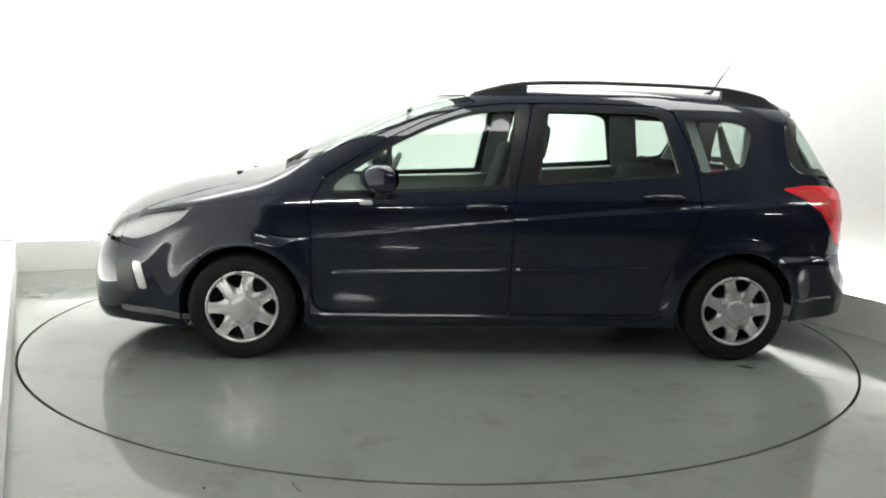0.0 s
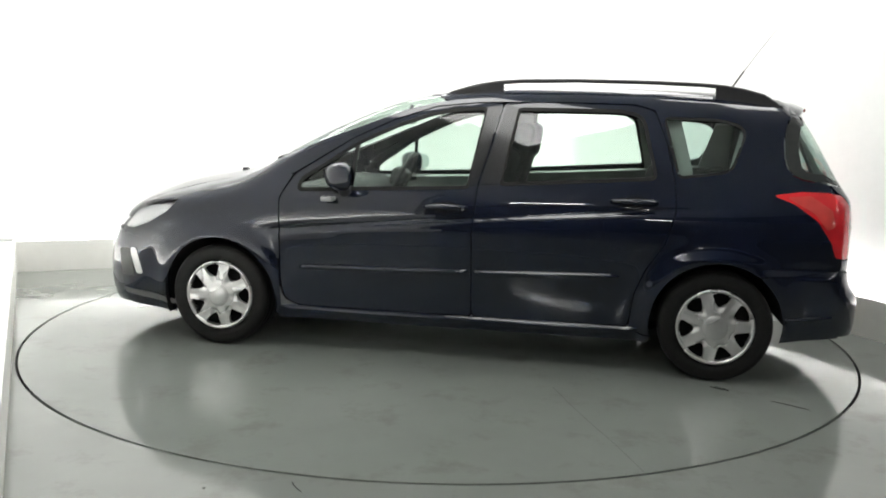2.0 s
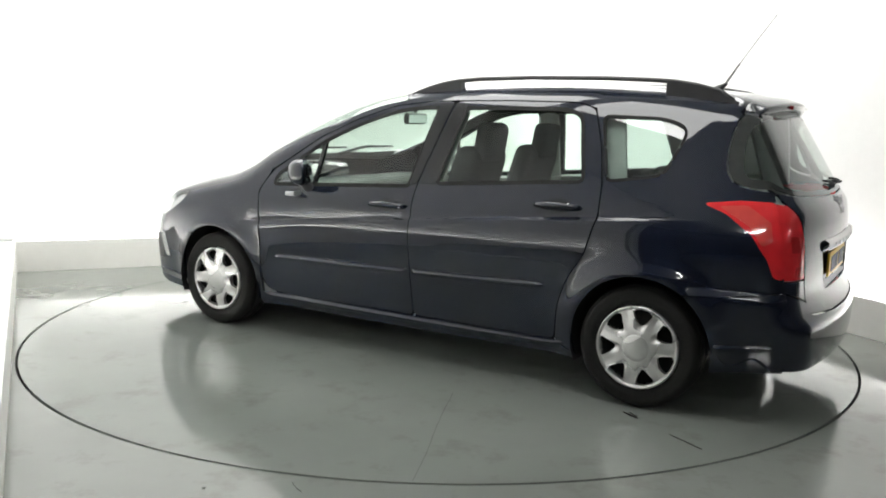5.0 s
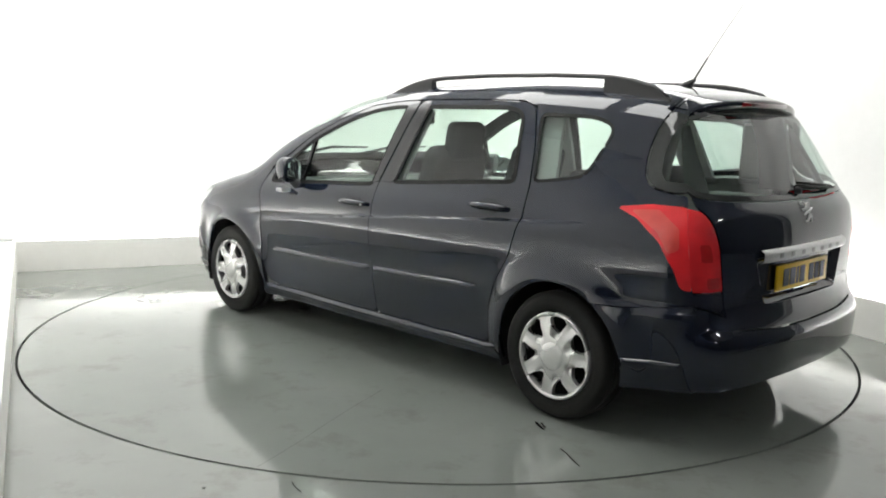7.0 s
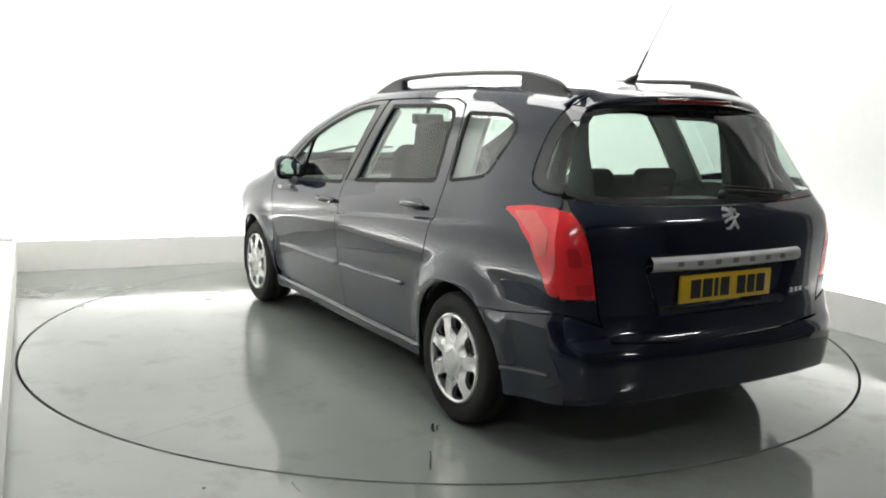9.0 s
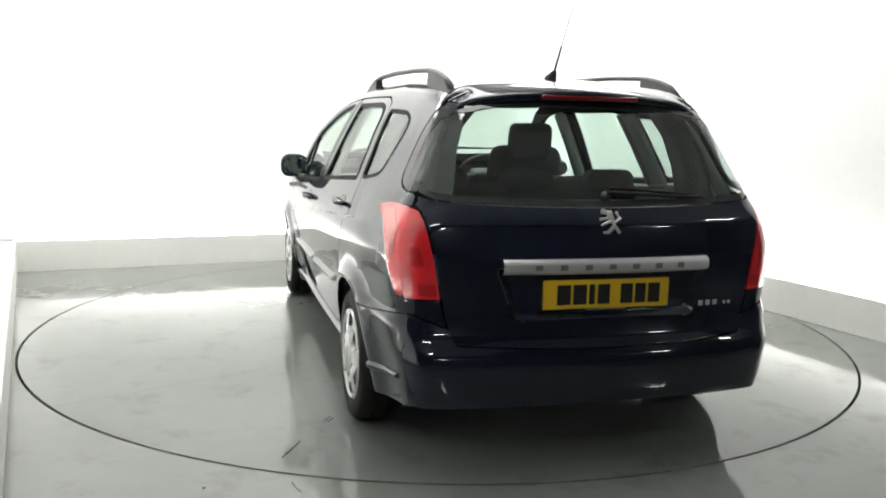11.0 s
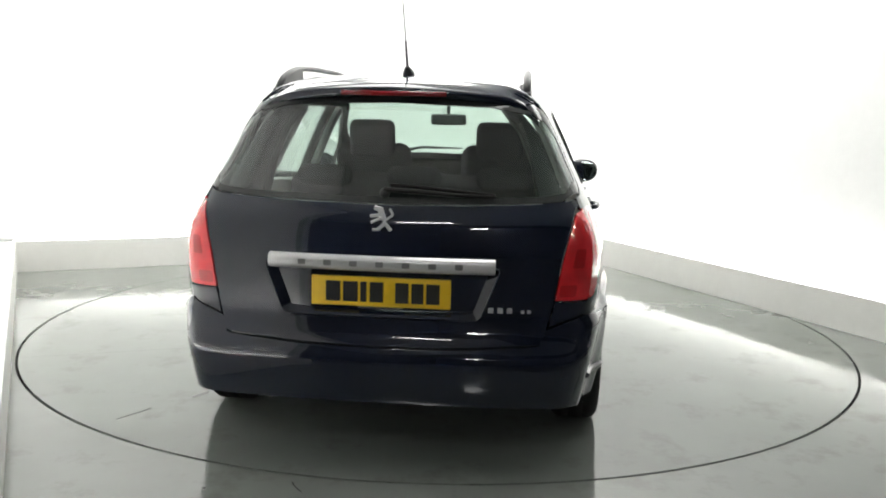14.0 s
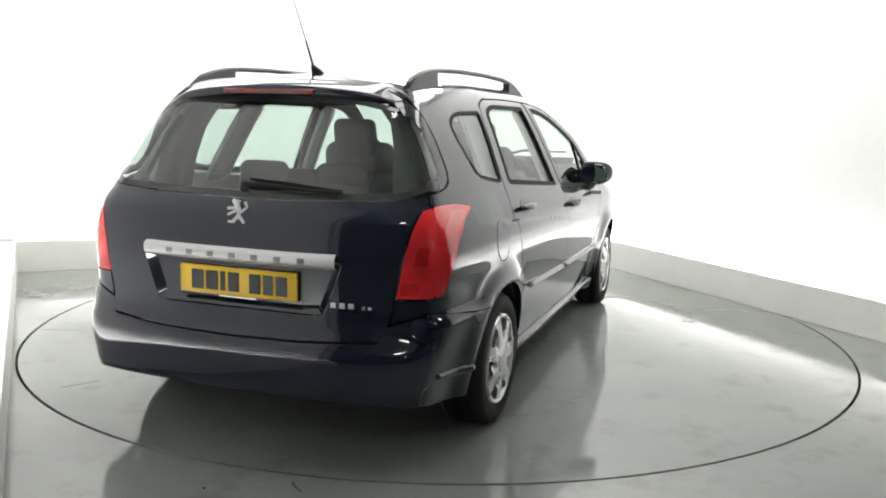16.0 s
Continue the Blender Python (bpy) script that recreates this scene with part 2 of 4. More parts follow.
# ---------------------------------------------------------------- the car's outer form
def curve(xs, ys):
    """A smooth monotone curve through points."""
    xs, ys = np.array(xs, float), np.array(ys, float)
    o = np.argsort(xs)
    xs, ys = xs[o], ys[o]
    h, d = np.diff(xs), np.diff(ys) / np.diff(xs)
    m = np.zeros(len(xs))
    m[0], m[-1] = d[0], d[-1]
    for i in range(1, len(xs) - 1):
        if d[i - 1] * d[i] > 0:
            w1, w2 = 2 * h[i] + h[i - 1], h[i] + 2 * h[i - 1]
            m[i] = (w1 + w2) / (w1 / d[i - 1] + w2 / d[i])

    def f(x):
        x = np.asarray(x, float)
        xc = np.clip(x, xs[0], xs[-1])
        i = np.clip(np.searchsorted(xs, xc) - 1, 0, len(xs) - 2)
        s = (xc - xs[i]) / h[i]
        y = (2 * s ** 3 - 3 * s ** 2 + 1) * ys[i] + (s ** 3 - 2 * s ** 2 + s) * h[i] * m[i] + (3 * s ** 2 - 2 * s ** 3) * ys[i + 1] + (s ** 3 - s ** 2) * h[i] * m[i + 1]
        return y + np.where(x < xs[0], (x - xs[0]) * m[0], 0) + np.where(x > xs[-1], (x - xs[-1]) * m[-1], 0)
    return f


TOP = curve([2.33, 2.25, 2.15, 2.0, 1.8, 1.5, 1.3, 1.17, 0.97, 0.59, 0.33, 0.05, -0.3, -0.8, -1.3, -1.6, -1.78, -1.95],
            [0.59, 0.68, 0.765, 0.832, 0.898, 0.960, 1.000, 1.048, 1.163, 1.345, 1.437, 1.482, 1.506, 1.512, 1.497, 1.471, 1.447, 1.41])
CROWN = curve([2.2, 1.2, 0.6, 0.0, -1.0, -1.9], [0.10, 0.055, 0.045, 0.048, 0.05, 0.055])
REAR = curve([0.10, 0.2, 0.3, 0.42, 0.475, 0.50, 0.60, 0.80, 0.93, 1.0, 1.2, 1.36, 1.45],
             [-2.05, -2.10, -2.13, -2.135, -2.117, -2.097, -2.075, -2.075, -2.06, -2.015, -1.895, -1.80, -1.74])
FRONT = curve([0.12, 0.2, 0.35, 0.5, 0.62, 0.8, 1.0], [2.21, 2.285, 2.30, 2.285, 2.245, 2.18, 2.06])
SIDE = curve([0.12, 0.2, 0.3, 0.42, 0.55, 0.65, 0.73, 0.80, 0.88, 0.95, 1.0, 1.1, 1.25, 1.4, 1.5],
             [0.755, 0.785, 0.808, 0.831, 0.853, 0.866, 0.872, 0.870, 0.852, 0.820, 0.797, 0.752, 0.682, 0.600, 0.535])
PLAN = curve([2.3, 2.0, 1.7, 1.3, 0.8, 0.0, -0.8, -1.4, -1.7, -2.0, -2.2],
             [-0.14, -0.07, -0.03, -0.008, 0.0, 0.005, 0.0, -0.015, -0.04, -0.085, -0.12])

CREASE = curve([1.3, 0.9, 0.4, -0.1, -0.6, -0.95, -1.37, -1.7], [0.63, 0.678, 0.730, 0.780, 0.824, 0.850, 0.879, 0.90])


def smax(a, b, k):
    h = np.clip(0.5 + 0.5 * (a - b) / k, 0, 1)
    return b + (a - b) * h + k * h * (1 - h)


def form(x, y, z):
    """Below nought inside the car's outer skin."""
    ay = np.abs(y)
    # flared arches and the shoulder's crease
    flare = 0.0
    for cx in (1.354, -1.354):
        r = np.hypot(x - cx, z - 0.29)
        flare = flare + 0.036 * np.exp(-((r - 0.340) / 0.075) ** 2) * np.clip((0.75 - z) / 0.12, 0, 1)
    above = z - CREASE(x)
    step = np.clip(above / 0.020 + 0.5, 0, 1)
    crease = -0.016 * step * step * (3 - 2 * step) * np.exp(-np.maximum(above, 0) / 0.10) * np.clip((1.25 - x) / 0.35, 0, 1) * np.clip((x + 1.60) / 0.35, 0, 1)
    crease = crease + 0.028 * np.clip((z - 1.0) / 0.2, 0, 1) * np.clip(x / 0.6, 0, 1)
    # the rear bumper stands proud of the quarter, the cabin narrows towards the tail
    shelf = np.clip((0.60 - z) / 0.045, 0, 1)
    tail = 0.030 * shelf * shelf * (3 - 2 * shelf) * np.clip((-1.50 - x) / 0.2, 0, 1) - 0.014 * np.clip((z - 0.95) / 0.2, 0, 1) * np.clip((-0.9 - x) / 0.7, 0, 1)
    side = (ay - (SIDE(z) + PLAN(x) + flare + crease + tail)) * 0.97
    top = (z - (TOP(x) - CROWN(x) * (ay / 0.7) ** 2)) * 0.92
    rear = ((REAR(z) + 0.11 * ay ** 2 + 0.10 * ay ** 4) - x) * 0.95
    front = (x - (FRONT(z) - 0.22 * ay ** 2 - 0.35 * ay ** 4)) * 0.95
    k = 0.10
    f = smax(side, top, k)
    f = smax(f, rear, 0.10)
    return smax(f, front, 0.16)


def drop(a, b, way, depth=0.0):
    """The skin's points over plane points: way 'side' (x, z), 'rear' (y, z), 'front' (y, z) or 'top' (x, y)."""
    a, b = np.asarray(a, float), np.asarray(b, float)
    far, near = {"side": (1.25, 0.05), "rear": (-2.8, -0.9), "front": (2.8, 1.0), "top": (1.9, 0.25)}[way]
    put = {"side": lambda s: (a, s, b), "rear": lambda s: (s, a, b), "front": lambda s: (s, a, b), "top": lambda s: (a, b, s)}[way]
    o, i = np.full(a.shape, far), np.full(a.shape, near)
    for _ in range(26):
        m = (o + i) / 2
        out = form(*put(m)) > 0
        o, i = np.where(out, m, o), np.where(out, i, m)
    p = np.stack(put((o + i) / 2), -1)
    return p - normal_of(p) * depth if depth else p


def normal_of(p):
    e = 1e-3
    x, y, z = p[..., 0], p[..., 1], p[..., 2]
    g = np.stack([form(x + e, y, z) - form(x - e, y, z), form(x, y + e, z) - form(x, y - e, z), form(x, y, z + e) - form(x, y, z - e)], -1)
    return g / (np.linalg.norm(g, axis=-1)[..., None] + 1e-12)


def panel(name, way, outer, mat, parent, holes=(), cell=0.02, depth=0.0, lip=0.014, label="", mirror=False):
    """A piece of skin over a plane region, sunk by depth, with a lip turned in along its border."""
    outer = np.array(outer, float)
    p2, q, edges = sheet(outer, [np.array(h, float) for h in holes], cell)
    v = drop(p2[:, 0], p2[:, 1], way, depth)
    n = normal_of(v)
    faces = q.tolist()
    a, b, c = v[q[0][0]], v[q[0][1]], v[q[0][2]]
    if np.cross(b - a, c - a) @ n[q[0][0]] < 0:
        faces = [f[::-1] for f in faces]
        edges = edges[:, ::-1]
    verts = v.tolist()
    if lip:
        bv = np.unique(edges)
        k0 = len(verts)
        verts += v[bv].tolist() + (v[bv] - n[bv] * lip).tolist()
        at = {int(w): i for i, w in enumerate(bv)}
        m = len(bv)
        for e0, e1 in edges:
            i, j = at[int(e0)], at[int(e1)]
            faces.append([k0 + j, k0 + i, k0 + m + i, k0 + m + j])
    if mirror:
        verts = [(x, -y, z) for x, y, z in verts]
        faces = [f[::-1] for f in faces]
    return raw(name, verts, faces, mat, parent, label)


def both(fn):
    for flip in (False, True):
        fn(flip)


# ---------------------------------------------------------------- the room
ROOM = Matrix.Rotation(radians(25.8), 4, "Z")
BACK_TURN = Matrix.Rotation(radians(23.5), 4, "Z")
LEFT, RIGHT, BACK, MOUTH, FAR_END, HIGH = -2.471, 2.375, 2.61, -2.7, -9.5, 3.4
HALL_L, HALL_R = -5.5, 5.5
R_DISC = 2.4487
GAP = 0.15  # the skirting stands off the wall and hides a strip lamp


def slab(name, lo, hi, mat, label, bev=0.0, turn=ROOM):
    bm = bmesh.new()
    box(bm, lo, hi, bev)
    ob = part(name, bm, mat, None, label, False)
    ob.matrix_world = turn
    return tagged(ob, kind="structure")


def ring_floor():
    """The floor round the turntable: one sheet with a round hole."""
    n = 192
    vs, fs = [], []
    for k in range(n):
        a = 2 * math.pi * k / n
        dx, dy = math.cos(a), math.sin(a)
        vs += [(r * dx, r * dy, z) for r, z in ((R_DISC + 0.007, -0.05), (R_DISC + 0.007, 0), (4.0, 0), (13.0, 0))]
    for k in range(n):
        j = (k + 1) % n
        fs += [(4 * k + i, 4 * k + i + 1, 4 * j + i + 1, 4 * j + i) for i in range(3)]
    ob = raw("floor", vs, fs, FLOOR, None, "glossy grey painted studio floor with scuffs", False)
    return tagged(ob, kind="structure", category="floor")


ring_floor()
vs, fs = spin([(R_DISC - 0.05, 0.0), (R_DISC + 0.05, 0.0)], 96)
groove = raw("floor_groove", [(x, z, -0.03) for x, y, z in vs], fs, GROOVE, None, "dark narrow groove round the turntable", False)
tagged(groove, kind="structure", category="groove")

WALL, HALLWALL = "plain bright white painted studio wall", "dark grey wall of the hall beyond the studio"
slab("wall_west", (LEFT - 0.27, MOUTH, 0), (LEFT - GAP, BACK + 0.5, HIGH), WHITE, WALL)
slab("wall_north", (LEFT - 0.6, BACK + GAP, 0), (RIGHT + 0.6, BACK + 0.27, HIGH), WHITE, WALL, turn=BACK_TURN)
slab("wall_east", (RIGHT + GAP, MOUTH, 0), (RIGHT + 0.27, BACK + 0.5, HIGH), WHITE, WALL)
slab("wall_south", (HALL_L, FAR_END - 0.15, 0), (HALL_R, FAR_END, HIGH), HALL, HALLWALL)
slab("wall_hall_west", (HALL_L - 0.15, FAR_END - 0.15, 0), (HALL_L, MOUTH + 0.15, HIGH), HALL, HALLWALL)
slab("wall_hall_east", (HALL_R, FAR_END - 0.15, 0), (HALL_R + 0.15, MOUTH + 0.15, HIGH), HALL, HALLWALL)
slab("wall_mouth_west", (HALL_L, MOUTH, 0), (LEFT - 0.15, MOUTH + 0.13, HIGH), HALL, HALLWALL)
slab("wall_mouth_east", (RIGHT + 0.15, MOUTH, 0), (HALL_R, MOUTH + 0.13, HIGH), HALL, HALLWALL)
slab("ceiling", (HALL_L - 0.15, -6.8, HIGH), (HALL_R + 0.15, BACK + 1.2, HIGH + 0.12), CEILING, "grey painted studio ceiling with tube lamps")
slab("ceiling_hall", (HALL_L - 0.15, FAR_END - 0.15, HIGH), (HALL_R + 0.15, -6.8, HIGH + 0.12), HALL, "dark grey painted ceiling of the hall")
# unseen dark slab added behind the eye, keeps floor bounce off the lower doors
slab("added_floor_slab", (HALL_L, FAR_END, -0.02), (HALL_R, MOUTH - 1.0, 0.004), SLABFLOOR, "dark grey floor slab added out of view to darken reflections")
SKIRT_H = 0.248
SKIRTING = "off-white painted skirting along the studio wall"
slab("baseboard_west", (LEFT - 0.02, MOUTH, 0), (LEFT, BACK + 0.3, SKIRT_H), SKIRT, SKIRTING, 0.003)
slab("baseboard_north", (LEFT - 0.4, BACK, 0), (RIGHT + 0.4, BACK + 0.02, SKIRT_H), SKIRT, SKIRTING, 0.003, BACK_TURN)
slab("baseboard_east", (RIGHT, MOUTH, 0), (RIGHT + 0.02, BACK + 0.3, SKIRT_H), SKIRT, SKIRTING, 0.003)


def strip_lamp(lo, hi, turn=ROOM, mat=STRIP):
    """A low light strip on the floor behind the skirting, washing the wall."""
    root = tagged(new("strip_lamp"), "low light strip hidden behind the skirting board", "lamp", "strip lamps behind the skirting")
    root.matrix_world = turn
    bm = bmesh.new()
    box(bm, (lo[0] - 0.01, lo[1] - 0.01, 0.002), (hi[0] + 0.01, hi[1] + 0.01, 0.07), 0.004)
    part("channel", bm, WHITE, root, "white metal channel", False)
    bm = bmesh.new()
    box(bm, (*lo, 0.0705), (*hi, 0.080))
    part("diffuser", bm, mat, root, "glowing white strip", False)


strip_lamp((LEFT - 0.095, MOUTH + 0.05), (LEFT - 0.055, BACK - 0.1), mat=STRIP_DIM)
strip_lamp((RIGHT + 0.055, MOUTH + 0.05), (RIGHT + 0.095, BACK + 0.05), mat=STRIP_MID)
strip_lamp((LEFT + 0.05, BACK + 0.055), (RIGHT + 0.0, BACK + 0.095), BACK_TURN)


def tube_lamp(u, w, length, along, high=HIGH):
    """A ceiling batten with one bare fluorescent tube under it."""
    root = tagged(new("tube_lamp"), "white ceiling batten with one bright fluorescent tube", "lamp", "tube lamps of the studio")
    bm = bmesh.new()
    box(bm, (-length / 2 - 0.03, -0.035, -0.05), (length / 2 + 0.03, 0.035, 0), 0.006)
    part("batten", bm, WHITE, root, "white batten", False)
    vs, fs = tube([(-length / 2, 0, -0.085), (length / 2, 0, -0.085)], 0.022, 12)
    raw("tube", vs, fs, TUBE, root, "glowing white tube")
    for s in (-1, 1):
        bm = bmesh.new()
        box(bm, (s * (length / 2 + 0.012) - 0.012, -0.02, -0.105), (s * (length / 2 + 0.012) + 0.012, 0.02, -0.048), 0.003)
        part("tube_holder", bm, WHITE, root, "", False)
    root.matrix_world = ROOM @ pose(u, w, high, 0, 0, 0 if along == "u" else 90)


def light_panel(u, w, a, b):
    """A flat ceiling panel with a diffuser in a slim frame, added out of view for light."""
    root = tagged(new("added_ceiling_light"), "flat white ceiling panel in a slim frame, added unseen for light", "lamp", "ceiling lights of the studio")
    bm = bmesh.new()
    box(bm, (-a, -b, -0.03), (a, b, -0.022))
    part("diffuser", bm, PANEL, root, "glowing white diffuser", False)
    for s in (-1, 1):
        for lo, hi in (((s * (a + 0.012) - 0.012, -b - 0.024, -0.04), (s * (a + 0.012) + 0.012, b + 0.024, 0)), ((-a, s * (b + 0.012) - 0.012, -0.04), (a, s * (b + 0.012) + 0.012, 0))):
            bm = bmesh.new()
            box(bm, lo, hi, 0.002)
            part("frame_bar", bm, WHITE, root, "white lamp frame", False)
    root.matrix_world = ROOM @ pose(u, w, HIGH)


# unseen panels, placed to light the floor yet hardly mirror in the paint
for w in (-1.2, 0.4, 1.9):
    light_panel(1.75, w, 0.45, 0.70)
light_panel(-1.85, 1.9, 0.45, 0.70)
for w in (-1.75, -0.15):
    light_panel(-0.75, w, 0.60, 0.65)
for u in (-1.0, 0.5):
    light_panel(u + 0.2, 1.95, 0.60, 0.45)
# the hall lamps behind the eye; the far row hangs on rods
for u in (-3.4, 0.2, 3.6):
    if abs(u) > 1:
        tube_lamp(u, -5.4, 1.2, "u", HIGH)
        tube_lamp(u - 0.4, -8.9, 0.6, "u", 3.1)

# ---------------------------------------------------------------- the turntable
turntable = tagged(new("turntable"), "round grey painted turntable flush with the floor", "turntable")
vs, fs = [(0, 0, 0)], []
n = 192
for k in range(n):
    a = 2 * math.pi * k / n
    vs += [((R_DISC - 0.008) * math.cos(a), (R_DISC - 0.008) * math.sin(a), z) for z in (0, -0.025)]
for k in range(n):
    j = (k + 1) % n
    fs += [(0, 1 + 2 * k, 1 + 2 * j), (1 + 2 * k, 2 + 2 * k, 2 + 2 * j, 1 + 2 * j)]
raw("disc", vs, fs, DISC, turntable, "", False)


def strip_on_disc(name, points, width, mat, label, z=0.0012):
    """A thin worn mark lying on the disc along a line of points."""
    vs, fs = [], []
    pts = [Vector((*q, 0)) for q in points]
    steps = []
    for a, b in zip(pts, pts[1:]):
        k = max(2, int((b - a).length / 0.05))
        steps += [a.lerp(b, i / k) for i in range(k)]
    steps.append(pts[-1])
    for i, q in enumerate(steps):
        d = (steps[min(i + 1, len(steps) - 1)] - steps[max(i - 1, 0)]).normalized()
        s = Vector((-d.y, d.x, 0))
        w = width * (0.55 + 0.7 * random.random())
        q = q + s * random.uniform(-0.3, 0.3) * width
        vs += [(*(q + s * w / 2).xy, z), (*(q - s * w / 2).xy, z)]
    for i in range(len(steps) - 1):
        fs.append((2 * i, 2 * i + 1, 2 * i + 3, 2 * i + 2))
    return raw(name, vs, fs, mat, turntable, label, False)


strip_on_disc("seam", [(-1.20, 2.11), (-1.10, 1.86), (-0.95, 1.53), (-0.80, 1.16)], 0.005, JOINT, "thin dark joint across the disc")
strip_on_disc("scuff", [(-1.575, 0.935), (-1.66, 0.985)], 0.014, STAIN, "dark tyre scuff")
strip_on_disc("scuff", [(-1.84, 1.098), (-2.00, 1.185)], 0.008, STAIN, "dark tyre scuff")
strip_on_disc("scuff", [(-1.60, 0.93), (-1.65, 0.96)], 0.010, STAIN, "dark tyre scuff", 0.0016)

# small marks on the fixed floor
for pts, w in (([(-0.518, -2.462), (-0.500, -2.50), (-0.473, -2.54)], 0.003), ([(-0.822, -2.522), (-0.812, -2.532)], 0.012)):
    crack = strip_on_disc("floor_mark", pts, w, STAIN, "small dark mark on the grey floor")
    crack.parent = None
    tagged(crack, kind="structure", category="mark")


# ---------------------------------------------------------------- the car
car = tagged(new("car"), "dark navy estate car with silver wheel trims on the turntable", "car")

CANT = curve([1.22, 0.87, 0.55, 0.24, 0.05, -0.2, -0.8, -1.3, -1.6, -1.76], [0.985, 1.135, 1.262, 1.376, 1.412, 1.428, 1.434, 1.418, 1.39, 1.365])
EDGE = curve([1.36, 1.2, 1.05, 0.95, 0.8, 0.66, 0.5, 0.2], [-1.745, -1.80, -1.86, -1.90, -1.935, -1.95, -1.98, -1.97])
NOSE = curve([0.15, 0.3, 0.5, 0.7, 0.8], [1.98, 2.03, 2.04, 2.00, 1.95])
ARCH = 0.330


def cant_line(x0, x1, n=24, lower=0.0):
    return [(x, float(CANT(x)) - lower) for x in np.linspace(x0, x1, n)]


def edge_line(z0, z1, n=12, f=EDGE):
    return [(float(f(z)), z) for z in np.linspace(z0, z1, n)]


def arch(cx, r=ARCH, z=0.29):
    return np.array([(cx + r * math.cos(a), z + r * math.sin(a)) for a in np.linspace(0, 2 * math.pi, 72, endpoint=False)])


def corner_y(z, f=EDGE):
    z = np.asarray(z, float)
    return drop(f(z), z, "side")[:, 1]


ARCH_F, ARCH_R = arch(1.354), arch(-1.354)
LAMP_SIDE = rounded([(-1.59, 0.966), (-1.74, 0.986), *edge_line(0.985, 0.655, 14), (-1.912, 0.665), (-1.885, 0.74), (-1.812, 0.845), (-1.70, 0.925)], 0.015, 3)
HEAD_SIDE = rounded([(1.60, 0.826), (1.78, 0.806), (1.90, 0.782), *edge_line(0.752, 0.640, 6, NOSE), (1.92, 0.636), (1.79, 0.680), (1.67, 0.748)], 0.02, 3)

DOOR_F = [(0.985, 0.40), (0.985, 0.86), (0.93, 0.955), (0.905, 0.990), (0.60, 1.185), (0.38, 1.292), (0.16, 1.368), (-0.06, 1.392), (-0.205, 1.397),
          (-0.150, 1.15), (-0.100, 0.95), (-0.083, 0.70), (-0.083, 0.252), (0.90, 0.252), (0.965, 0.29)]
DOOR_R = [(-0.213, 1.397), (-0.55, 1.402), (-0.90, 1.397), (-1.00, 1.372), (-1.07, 1.20), (-1.112, 1.02), (-1.122, 0.87), (-1.075, 0.70), (-0.985, 0.56), (-0.935, 0.43), (-0.915, 0.252),
          (-0.091, 0.252), (-0.091, 0.70), (-0.108, 0.95), (-0.158, 1.15)]
WIN_F = rounded([(0.885, 0.905), (0.872, 0.962), (0.575, 1.158), (0.36, 1.264), (0.15, 1.337), (-0.01, 1.360), (-0.118, 1.362), (-0.052, 0.950)], [.02, .03, .05, .1, .1, .05, .02, .02], 4)
WIN_R = rounded([(-0.292, 1.364), (-0.84, 1.366), (-0.945, 1.340), (-1.022, 1.028), (-0.225, 0.972)], [.02, .08, .05, .03, .02], 4)
WIN_Q = rounded([(-1.055, 1.338), (-1.36, 1.330), (-1.475, 1.285), (-1.395, 1.078), (-1.33, 1.062), (-1.135, 1.035)], [.03, .1, .06, .05, .05, .03], 4)
DOOR_F, DOOR_R = grown(rounded(DOOR_F, 0.03, 3), 0.0015), grown(rounded(DOOR_R, 0.03, 3), 0.0015)


def side_bar(name, stations, out, mat, parent, label, flip, rows=8, cols=60):
    """A rounded bar along the flank through stations of (x, lower z, upper z)."""
    xs = np.array([q[0] for q in stations])
    x = np.linspace(xs[0], xs[-1], cols + 1)
    lo, hi = curve(xs, [q[1] for q in stations])(x), curve(xs, [q[2] for q in stations])(x)
    f = np.linspace(0, 1, rows + 1)
    X = np.repeat(x[:, None], rows + 1, 1)
    Z = lo[:, None] + (hi - lo)[:, None] * f
    end = np.clip(np.minimum(np.arange(cols + 1), np.arange(cols, -1, -1)) / 2.0, 0, 1)
    v = drop(X.ravel(), Z.ravel(), "side")
    v = v + normal_of(v) * ((out * (1 - np.abs(2 * f - 1) ** 3))[None] * end[:, None] - 0.002).ravel()[:, None]
    if flip:
        v = v * [1, -1, 1]
    m = rows + 1
    fs = [(c * m + i, c * m + i + 1, (c + 1) * m + i + 1, (c + 1) * m + i) for c in range(cols) for i in range(rows)]
    return raw(name, v, fs if flip else [q[::-1] for q in fs], mat, parent, label)


